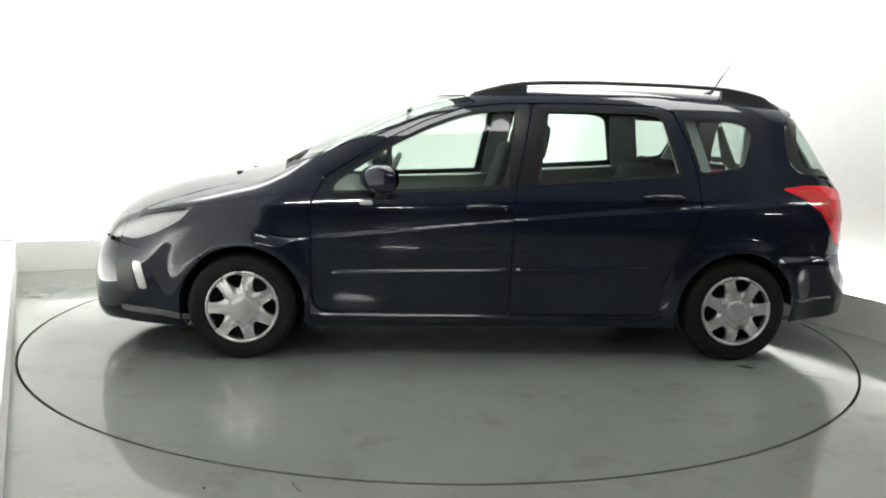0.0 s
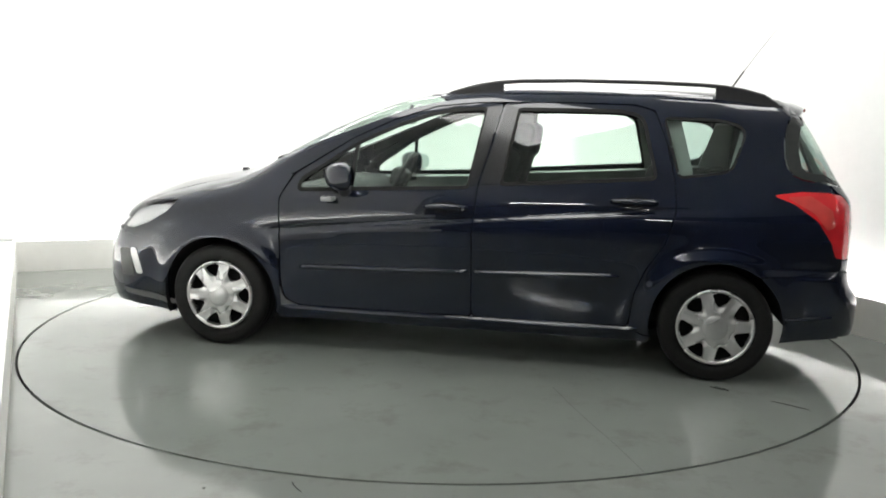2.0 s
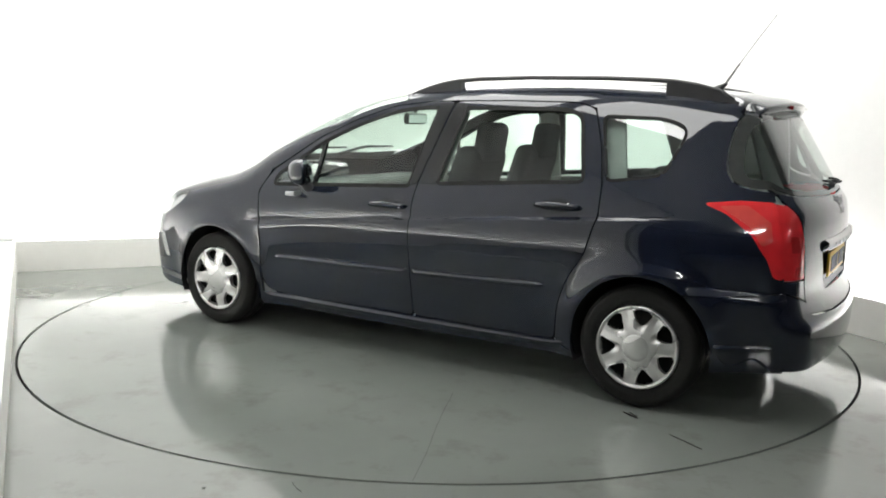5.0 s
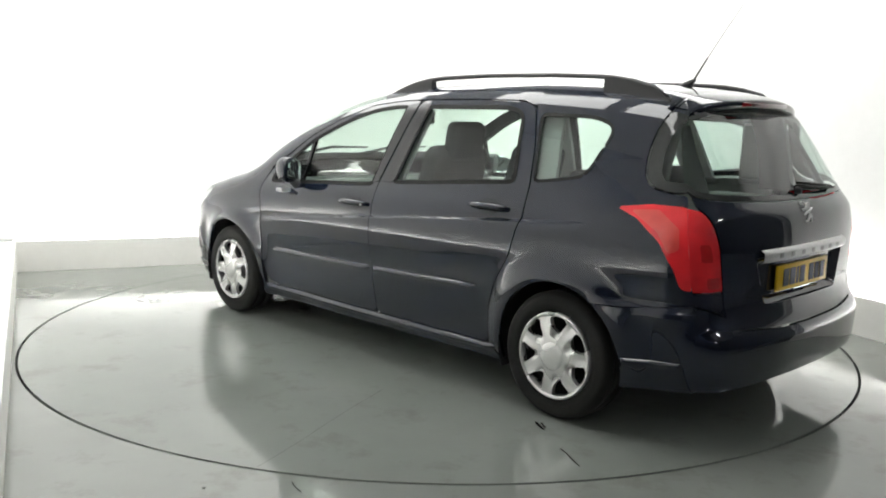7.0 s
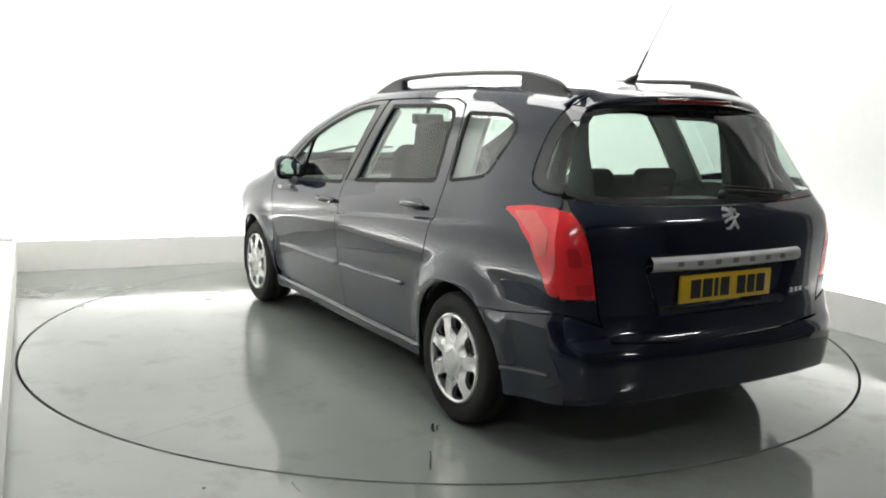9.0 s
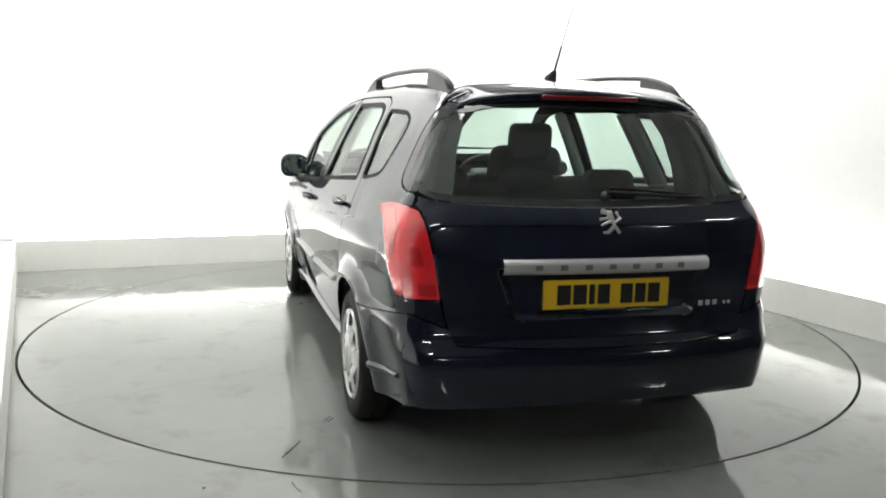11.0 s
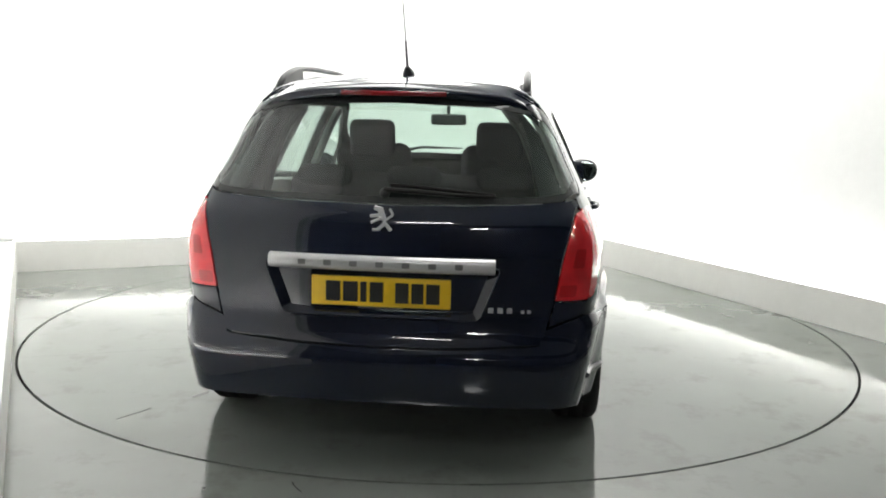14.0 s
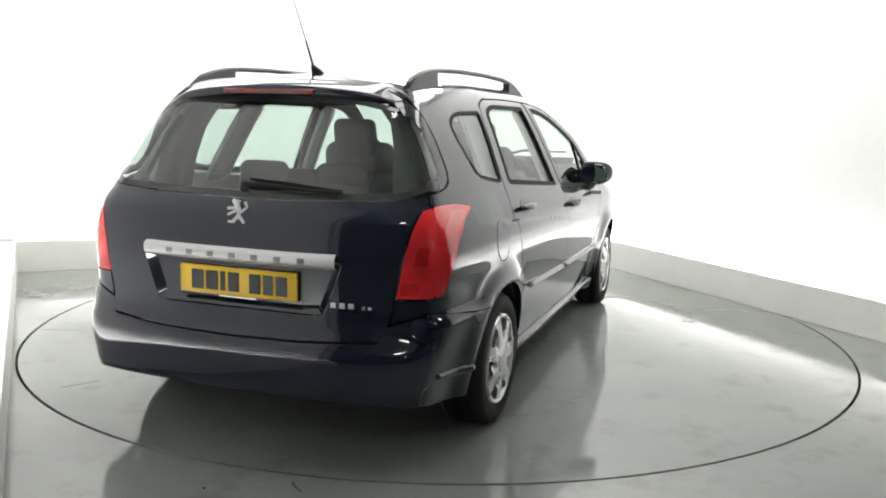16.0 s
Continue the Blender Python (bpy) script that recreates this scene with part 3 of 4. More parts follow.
def sides(flip):
    fender = [(0.993, 0.252), (0.993, 0.862), (0.938, 0.962), (0.935, 0.985), (1.0, float(CANT(1.0))), (1.12, float(CANT(1.12))), (1.22, 0.968), (1.5, 0.912), (1.75, 0.842), (1.90, 0.785), (1.965, 0.74),
              *edge_line(0.735, 0.615, 8, NOSE), (1.70, 0.56), (1.55, 0.557), (1.354, 0.29), (1.1, 0.19), (1.0, 0.2)]
    ob = panel("front_wing", "side", fender, PAINT, car, [ARCH_F, HEAD_SIDE], cell=0.0095, mirror=flip)
    bumper = [(1.54, 0.185), (1.54, 0.551), (1.85, 0.585), *edge_line(0.608, 0.175, 10, NOSE), (1.85, 0.165), (1.70, 0.155)]
    panel("front_bumper_corner", "side", bumper, PAINT, car, [ARCH_F], mirror=flip)
    # the front door with its window
    d = panel("front_door", "side", DOOR_F, PAINT, car, [WIN_F], cell=0.009, mirror=flip)
    panel("window", "side", grown(WIN_F, 0.004), GLASS, d, depth=0.010, lip=0, cell=0.03, label="green-tinted door glass", mirror=flip)
    panel("window_seal", "side", grown(WIN_F, 0.011), RUBBER, d, [grown(WIN_F, -0.008)], cell=0.012, depth=-0.0025, lip=0.006, label="black rubber window seal", mirror=flip)
    panel("pillar_cover", "side", [(-0.120, 1.372), (-0.199, 1.388), (-0.146, 1.15), (-0.100, 0.965), (-0.058, 0.957)], BLACK, d, cell=0.012, depth=-0.003, lip=0.005, label="gloss black pillar cover", mirror=flip)
    panel("window_divider", "side", [(0.583, 0.925), (0.606, 0.925), (0.585, 1.165), (0.562, 1.172)], BLACK, d, cell=0.01, depth=0.002, lip=0.02, label="slim black quarterlight divider", mirror=flip)
    side_bar("rub_strip", [(0.885, 0.464, 0.478), (0.85, 0.462, 0.494), (0.4, 0.468, 0.504), (-0.074, 0.477, 0.513)], 0.020, PAINT, d, "navy door rub strip", flip)
    door_handle(d, 0.058, 0.843, flip, True)
    # the rear door
    d = panel("rear_door", "side", DOOR_R, PAINT, car, [WIN_R, ARCH_R], cell=0.009, mirror=flip)
    panel("window", "side", grown(WIN_R, 0.004), GLASS, d, depth=0.010, lip=0, cell=0.03, label="green-tinted door glass", mirror=flip)
    panel("window_seal", "side", grown(WIN_R, 0.011), RUBBER, d, [grown(WIN_R, -0.008)], cell=0.012, depth=-0.0025, lip=0.006, label="black rubber window seal", mirror=flip)
    panel("pillar_cover", "side", [(-0.222, 1.388), (-0.288, 1.375), (-0.222, 0.985), (-0.205, 0.968), (-0.122, 0.968), (-0.163, 1.15)], BLACK, d, cell=0.012, depth=-0.003, lip=0.005, label="gloss black pillar cover", mirror=flip)
    side_bar("rub_strip", [(-0.100, 0.478, 0.514), (-0.5, 0.490, 0.526), (-0.82, 0.502, 0.535), (-0.87, 0.510, 0.522)], 0.020, PAINT, d, "navy door rub strip", flip)
    door_handle(d, -0.918, 0.908, flip, False)
    # rear quarter
    quarter_edge = [(-1.69, 1.372), (-1.675, 1.333), (-1.658, 1.28), (-1.652, 1.22), (-1.654, 1.147), (-1.667, 1.100), (-1.695, 1.063), (-1.737, 1.042), (-1.80, 1.031), (-1.86, 1.026)]
    quarter = [(-0.923, 0.252), (-0.943, 0.43), (-0.993, 0.56), (-1.083, 0.70), (-1.131, 0.87), (-1.121, 1.02), (-1.078, 1.20), (-1.008, 1.376), (-0.905, 1.405), (-0.55, 1.410), (-0.2, 1.405), (-0.06, 1.400),
               (0.16, 1.376), (0.38, 1.300), (0.60, 1.193), (0.92, 0.993), (0.945, 0.99), *cant_line(1.0, -1.69, 60), *quarter_edge, *edge_line(1.020, 0.60, 20), (-1.70, 0.567), (-1.55, 0.562), (-1.354, 0.29), (-1.1, 0.19), (-0.95, 0.2)]
    q = panel("rear_quarter", "side", quarter, PAINT, car, [ARCH_R, LAMP_SIDE, WIN_Q], cell=0.0095, mirror=flip)
    panel("quarter_window", "side", grown(WIN_Q, 0.004), REARGLASS, q, depth=0.006, lip=0, cell=0.03, label="fixed tinted quarter glass", mirror=flip)
    panel("window_seal", "side", grown(WIN_Q, 0.007), RUBBER, q, [grown(WIN_Q, -0.007)], cell=0.012, depth=-0.002, lip=0.006, label="black rubber window seal", mirror=flip)
    # dark sheets added behind the door edges stand in for shade in the gaps
    for name, door in (("front_gap_backing", DOOR_F), ("rear_gap_backing", DOOR_R)):
        panel(name, "side", grown(door, 0.014), DARK, car, [grown(door, -0.014), ARCH_F, ARCH_R], cell=0.012, depth=0.013, lip=0, label="dark backing added to keep the door gap in shade", mirror=flip)
    side_bar("sill_ledge", [(1.0, 0.205, 0.248), (0.4, 0.200, 0.246), (-0.4, 0.200, 0.246), (-0.98, 0.212, 0.248)], 0.022, PAINT, car, "navy sill ledge", flip)
    side_bar("bumper_ledge", [(-1.69, 0.318, 0.352), (-1.78, 0.322, 0.356), (-1.87, 0.332, 0.362), (-1.93, 0.340, 0.366)], 0.014, PAINT, car, "navy lower bumper ledge", flip)
    panel("quarter_lining", "side", [(-0.98, 0.76), (-1.56, 0.80), (-1.60, 1.0), (-1.85, 0.9), (-1.85, 0.36), (-1.70, 0.36), (-0.98, 0.3)], DARK, car, [ARCH_R], cell=0.04, depth=0.03, lip=0, label="dark lining behind the rear quarter", mirror=flip)
    # another added dark sheet, so no light shows through above the doors
    panel("door_top_backing", "side", [*cant_line(0.9, -1.1, 40, 0.002), *cant_line(-1.1, 0.9, 40, 0.060)], DARK, car, cell=0.015, depth=0.016, lip=0, label="dark backing added to keep the door top gaps in shade", mirror=flip)
    panel("sill", "side", [(0.99, 0.243), (-0.92, 0.243), (-1.03, 0.20), (-1.02, 0.175), (0.0, 0.172), (1.0, 0.172), (1.02, 0.20)], PAINT, car, [ARCH_F, ARCH_R], depth=-0.004, mirror=flip)
    # behind the gaps and inside the arches
    s = -1 if flip else 1
    lining = [(1.0, 0.2), (1.0, 0.93), (0.9, 0.90), (-0.05, 0.94), (-0.25, 0.965), (-1.02, 1.015), (-1.30, 1.045), (-1.55, 1.05), (-1.56, 0.80), (-1.02, 0.76), (-0.98, 0.2)]
    panel("door_lining", "side", lining, GREYTRIM, car, [ARCH_F, ARCH_R], cell=0.04, depth=0.035, lip=0.03, label="dark grey inner door lining", mirror=flip)
    for post in ([(-0.145, 1.385), (-0.275, 1.385), (-0.215, 0.92), (-0.085, 0.92)], [(-0.96, 1.375), (-1.14, 1.375), (-1.23, 1.0), (-1.035, 1.0)], [(-1.46, 1.34), (-1.66, 1.35), (-1.70, 1.03), (-1.37, 1.02)]):
        panel("pillar_lining", "side", post, GREYTRIM, car, cell=0.03, depth=0.045, lip=0.02, label="grey inner pillar lining", mirror=flip)
    for cx in (1.354, -1.354):
        vs, fs = [], []
        for k in range(33):
            a = math.pi * (k / 32 * (1.24 if cx > 0 else 1.10) - 0.12)
            vs += [(cx + (ARCH + 0.004) * math.cos(a), s * y, 0.29 + (ARCH + 0.004) * math.sin(a)) for y in (0.845, 0.50)]
        for k in range(32):
            fs.append((2 * k, 2 * k + 2, 2 * k + 3, 2 * k + 1))
        k = len(vs)
        vs.append((cx, s * 0.50, 0.29))
        fs += [(2 * i + 1, 2 * i + 3, k) for i in range(32)]
        raw("wheel_arch_liner", vs, fs, DARK, car, "black wheel arch liner")


def door_handle(d, x, z, flip, lock):
    s = -1 if flip else 1
    y = float(drop(np.array([x]), np.array([z]), "side")[0][1])
    # no hollow is cut: a black oval on the skin paints the recess's shade
    cup = np.array([(x + 0.075 * math.cos(a), z + 0.034 * math.sin(a)) for a in np.linspace(0, 2 * math.pi, 28, endpoint=False)])
    panel("cup_shade", "side", cup, BLACK, d, cell=0.012, depth=-0.0015, lip=0.0, label="flat black oval for the shade of the handle recess", mirror=flip)
    pts = [(x + 0.115 - 0.23 * i / 12, s * (y + 0.006 + 0.028 * math.sin(math.pi * i / 12) ** 0.5), z + 0.004 * math.sin(math.pi * i / 12)) for i in range(13)]
    vs, fs = tube(pts, [0.011 + 0.005 * math.sin(math.pi * i / 12) for i in range(13)], 10)
    raw("handle", vs, fs, PAINT, d, "body-coloured pull handle")
    if lock:
        vs, fs = spin([(0.0, 0.006), (0.007, 0.006), (0.009, 0.0)], 16)
        raw("lock_barrel", [(vx + x - 0.095, s * (vy + y + 0.026), vz + z - 0.004) for vx, vy, vz in vs], fs, CHROME, d, "bright key lock")


both(sides)


def joined(name, pieces, mat, label="", lip=0.014, parent=None, cell=0.02, depth=0.0):
    """Several skin patches as one mesh: pieces of (way, outline, holes, mirrored)."""
    verts, faces = [], []
    for way, outer, holes, flip in pieces:
        ob = panel("piece", way, outer, mat, None, holes, cell, depth, lip, "", flip)
        k = len(verts)
        verts += [tuple(v.co) for v in ob.data.vertices]
        faces += [tuple(k + i for i in f.vertices) for f in ob.data.polygons]
        me = ob.data
        bpy.data.objects.remove(ob)
        bpy.data.meshes.remove(me)
    return raw(name, verts, faces, mat, parent or car, label)


def mirrored(half):
    """A closed outline from its half with y above nought, listed from one end on the middle line to the other."""
    return [*half, *[(-y, z) for y, z in reversed(half)]]


def yz(z0, z1, n, f=EDGE, inset=0.0):
    zs = np.linspace(z0, z1, n)
    return [(float(y) - inset, float(z)) for y, z in zip(corner_y(zs, f), zs)]


# roof, screen and bonnet
xs = np.linspace(0.12, -1.70, 50)
side_y = drop(xs, CANT(xs), "side")[:, 1]
roof = [(0.30, 0.0), (0.285, 0.2), (0.24, 0.4), *[(float(x), float(y)) for x, y in zip(xs, side_y)], (-1.70, 0.3), (-1.70, 0.0)]
roof = [*roof, *[(x, -y) for x, y in reversed(roof)]]
panel("roof", "top", roof, PAINT, car, cell=0.03, lip=0.01)
xs = np.linspace(1.02, 0.13, 24)
screen_y = drop(xs, CANT(xs), "side")[:, 1] - 0.006
half = [(1.17, 0.0), (1.155, 0.25), (1.10, 0.5), *[(float(x), float(y)) for x, y in zip(xs, screen_y)], (0.245, 0.4), (0.29, 0.2), (0.305, 0.0)]
screen = np.array([*half, *[(x, -y) for x, y in reversed(half)]])
panel("windscreen", "top", screen, GLASS, car, cell=0.03, depth=0.004, lip=0, label="green-tinted laminated windscreen")
xs = np.linspace(1.14, 1.93, 20)
bz = curve([1.12, 1.22, 1.5, 1.75, 1.90, 1.965], [1.0, 0.968, 0.912, 0.842, 0.785, 0.74])(xs)
bonnet_y = drop(xs, bz, "side")[:, 1] - 0.004
half = [(1.19, 0.0), (1.18, 0.3), (1.15, 0.55), *[(float(x), float(y)) for x, y in zip(xs, bonnet_y)], (2.075, 0.55), (2.16, 0.35), (2.195, 0.0)]
panel("bonnet", "top", [*half, *[(x, -y) for x, y in reversed(half)]], PAINT, car, cell=0.03, lip=0.012)

cowl = np.array([(1.235, 0.0), (1.22, 0.3), (1.17, 0.62), (1.05, 0.66), (1.11, 0.4), (1.14, 0.0)])
cowl = np.concatenate([cowl, cowl[-2:0:-1] * [1, -1]])
panel("cowl", "top", cowl, PLASTIC, car, cell=0.025, depth=0.010, lip=0, label="black scuttle panel below the windscreen")
for jx, jy in ((1.46, 0.22), (1.44, -0.30)):
    zt = float(drop(np.array([jx]), np.array([jy]), "top")[0][2])
    bm = bmesh.new()
    box(bm, (jx - 0.016, jy - 0.02, zt - 0.004), (jx + 0.016, jy + 0.02, zt + 0.010), 0.004, 2)
    part("washer_jet", bm, PLASTIC, car, "small black washer jet")

# nose
joined("front_bumper", [("front", mirrored([(0.0, 0.645), (0.35, 0.64), (0.5, 0.62), *yz(0.605, 0.178, 12, NOSE), (0.4, 0.165), (0.0, 0.16)]), [rounded([(-0.42, 0.24), (0.42, 0.24), (0.5, 0.5), (-0.5, 0.5)], 0.04)], False)], PAINT)
panel("grille", "front", rounded([(-0.42, 0.24), (0.42, 0.24), (0.5, 0.5), (-0.5, 0.5)], 0.04), PLASTIC, car, depth=0.05, lip=0, cell=0.03, label="black radiator grille")
panel("nose_backing", "front", mirrored([(0.0, 0.77), (0.35, 0.765), (0.55, 0.76), *yz(0.745, 0.22, 8, NOSE, 0.01), (0.3, 0.20), (0.0, 0.20)]), DARK, car, cell=0.04, depth=0.06, lip=0, label="dark nose backing")
panel("bonnet_nose", "front", mirrored([(0.0, 0.785), (0.35, 0.775), (0.45, 0.75), (0.42, 0.655), (0.0, 0.652)]), PAINT, car, cell=0.03)
for flip in (False, True):
    HEAD = [("side", HEAD_SIDE, [], flip), ("front", [(0.43, 0.66), (0.46, 0.755), (0.56, 0.775), (0.64, 0.772), *yz(0.752, 0.642, 6, NOSE), (0.5, 0.625)], [], flip)]
    lamp = joined("headlamp", HEAD, CLEARGLASS, "large clear swept-back headlamp", 0.01)
    joined("reflector", HEAD, SATIN, "silver lamp reflector", 0.0, lamp, 0.02, 0.035)
    fog = panel("fog_lamp", "side", rounded([(1.868, 0.365), (1.912, 0.365), (1.944, 0.49), (1.938, 0.522), (1.898, 0.518)], 0.015), SATIN, car, cell=0.012, depth=-0.004, label="bright-rimmed fog lamp", mirror=flip)
    panel("fog_surround", "side", rounded([(1.935, 0.345), *edge_line(0.345, 0.505, 5, NOSE), (1.95, 0.515)], 0.01, 2), PLASTIC, car, cell=0.012, depth=-0.002, lip=0.004, label="black fog lamp surround", mirror=flip)
    panel("bumper_lip", "side", rounded([(1.64, 0.205), (1.64, 0.232), (1.85, 0.256), *edge_line(0.268, 0.238, 4, NOSE), (1.85, 0.222)], 0.008, 2), SHADOWED, car, cell=0.012, depth=-0.006, lip=0.008, label="grey lower bumper lip", mirror=flip)

# the roof's rear corners under the spoiler
xs = np.linspace(-1.60, -1.745, 8)
ry = drop(xs, CANT(xs), "side")[:, 1] - 0.004
half = [(-1.60, 0.0), *[(float(x), float(y)) for x, y in zip(xs, ry)], (-1.765, 0.50), (-1.78, 0.35), (-1.785, 0.0)]
panel("roof_tail", "top", [*half, *[(x, -y) for x, y in reversed(half)][1:-1]], PAINT, car, cell=0.02, depth=0.004, lip=0.01)
for flip in (False, True):
    panel("pillar_cap", "side", [*cant_line(-1.64, -1.745, 8, 0.001), *edge_line(1.362, 1.335, 3), (-1.67, 1.345), (-1.65, 1.365)], PAINT, car, cell=0.012, depth=0.004, lip=0.01, mirror=flip)

# thick inner posts beside the rear window
for s in (1, -1):
    vs = []
    for z, y0, y1 in ((0.98, 0.565, 0.665), (1.12, 0.535, 0.625), (1.25, 0.480, 0.565), (1.35, 0.400, 0.480)):
        vs += [(-1.56, s * y0, z), (-1.70, s * (y0 + 0.02), z), (-1.70, s * y1, z), (-1.56, s * y1, z)]
    fs = [(4 * i + j, 4 * i + (j + 1) % 4, 4 * i + 4 + (j + 1) % 4, 4 * i + 4 + j) for i in range(3) for j in range(4)]
    raw("rear_post_lining", vs, fs if s > 0 else [f[::-1] for f in fs], PLASTIC, car, "dark lining of the rear post")

# tail
GATE_HOLE = np.array(rounded([(-0.445, 0.775), (0.445, 0.775), (0.368, 0.572), (-0.368, 0.572)], 0.03))
GLASS_HALF = [(0.0, 1.388), (0.40, 1.372), (0.47, 1.355), *yz(1.34, 1.04, 14), (0.655, 1.014), (0.55, 1.006), (0.3, 0.998), (0.0, 0.994)]
REAR_WIN = np.array(mirrored(GLASS_HALF))
gate = panel("tailgate", "rear", np.array(mirrored([(0.0, 0.988), (0.3, 0.992), (0.55, 1.002), (0.672, 1.012), *yz(1.022, 0.994, 3, EDGE, 0.003), (0.706, 0.990), (0.699, 0.962), (0.683, 0.90), (0.660, 0.80), (0.635, 0.655), (0.625, 0.60), (0.598, 0.497), (0.3, 0.482), (0.0, 0.478)])),
             PAINT, car, [GATE_HOLE])
panel("plate_recess", "rear", grown(GATE_HOLE, -0.030), PAINT, gate, depth=0.028, lip=0, label="sunk panel round the plate")
RECESS = grown(GATE_HOLE, -0.003)
lipv = drop(RECESS[:, 0], RECESS[:, 1], "rear")
foot = grown(GATE_HOLE, -0.034)
footv = drop(foot[:, 0], foot[:, 1], "rear", 0.029)
k = len(lipv)
raw("recess_wall", np.concatenate([lipv, footv]), [(i, (i + 1) % k, k + (i + 1) % k, k + i) for i in range(k)], PAINT, gate, "", True)
INNER_HALF = [(0.0, 1.366), (0.38, 1.354), (0.47, 1.337), *yz(1.325, 1.075, 10, EDGE, -0.004), (0.672, 1.045), (0.61, 1.033), (0.45, 1.024), (0.0, 1.016)]
INNER = np.array(mirrored(INNER_HALF))
SIDE_GLASS = np.array([*[(float(EDGE(z)) - 0.003, float(z)) for z in np.linspace(1.075, 1.325, 10)], (-1.745, 1.312), (-1.728, 1.25), (-1.726, 1.18), (-1.738, 1.11), (-1.765, 1.080)])
WRAP = np.array([*[(float(EDGE(z)), float(z)) for z in np.linspace(1.04, 1.345, 12)], (-1.700, 1.360), (-1.682, 1.33), (-1.666, 1.28), (-1.660, 1.22), (-1.662, 1.15), (-1.674, 1.105), (-1.700, 1.070), (-1.740, 1.050), (-1.80, 1.038)])
joined("rear_window", [("rear", INNER, [], False), ("side", SIDE_GLASS, [], False), ("side", SIDE_GLASS, [], True)], REARGLASS, "large tinted wraparound rear window", 0, gate, 0.02, 0.003)
joined("window_border", [("rear", REAR_WIN, [INNER], False), ("side", WRAP, [SIDE_GLASS], False), ("side", WRAP, [SIDE_GLASS], True)], SMOKED, "black printed border of the rear glass", 0.004, gate, 0.012, 0.001)
for flip in (False, True):
    panel("rear_pillar_lining", "rear", [(0.50, 1.345), *yz(1.322, 1.07, 10, EDGE, -0.006), (0.665, 1.042), (0.585, 1.034), (0.565, 1.10), (0.545, 1.22)], PLASTIC, car, cell=0.02, depth=0.05, lip=0.02, label="dark inner pillar trim behind the rear glass", mirror=flip)
    panel("rear_corner", "rear", [(0.644, 0.648), *yz(0.648, 0.60, 4), (0.66, 0.572), (0.622, 0.556), (0.632, 0.60)], PAINT, car, mirror=flip)
    lamp = joined("tail_lamp", [("side", LAMP_SIDE, [], flip), ("rear", [(0.713, 0.985), *yz(0.984, 0.655, 14), (0.642, 0.655), (0.667, 0.80), (0.690, 0.90), (0.706, 0.962)], [], flip)], RED, "red wraparound tail lamp", 0.012)
    panel("lamp_block", "rear", rounded([(0.655, 0.668), (0.715, 0.668), (0.722, 0.712), (0.660, 0.712)], 0.006), DEEPRED, lamp, cell=0.012, depth=-0.001, lip=0.003, label="darker reflector block", mirror=flip)
    panel("lamp_block", "rear", rounded([(0.700, 0.775), (0.745, 0.775), (0.750, 0.845), (0.715, 0.845)], 0.008), DEEPRED, lamp, cell=0.012, depth=-0.001, lip=0.003, label="darker reflector block", mirror=flip)
    panel("lamp_band", "side", rounded([(-1.66, 0.958), (-1.78, 0.968), (-1.885, 0.90), (-1.90, 0.82), (-1.86, 0.80), (-1.80, 0.88)], 0.012), AMBER, lamp, cell=0.012, depth=-0.001, lip=0.003, label="paler upper lens band", mirror=flip)
BUMP_HALF = [(0.0, 0.470), (0.3, 0.474), (0.588, 0.488), (0.612, 0.545), (0.66, 0.562), *yz(0.592, 0.252, 12), (0.6, 0.258), (0.3, 0.264), (0.0, 0.266)]
joined("rear_bumper", [("rear", np.array(mirrored(BUMP_HALF)), [], False)] +
       [("side", [(-1.60, 0.215), (-1.53, 0.285), (-1.53, 0.556), (-1.70, 0.562), (-1.85, 0.583), *edge_line(0.596, 0.245, 12), (-1.85, 0.232)], [ARCH_R], f) for f in (False, True)], PAINT, "navy painted rear bumper")


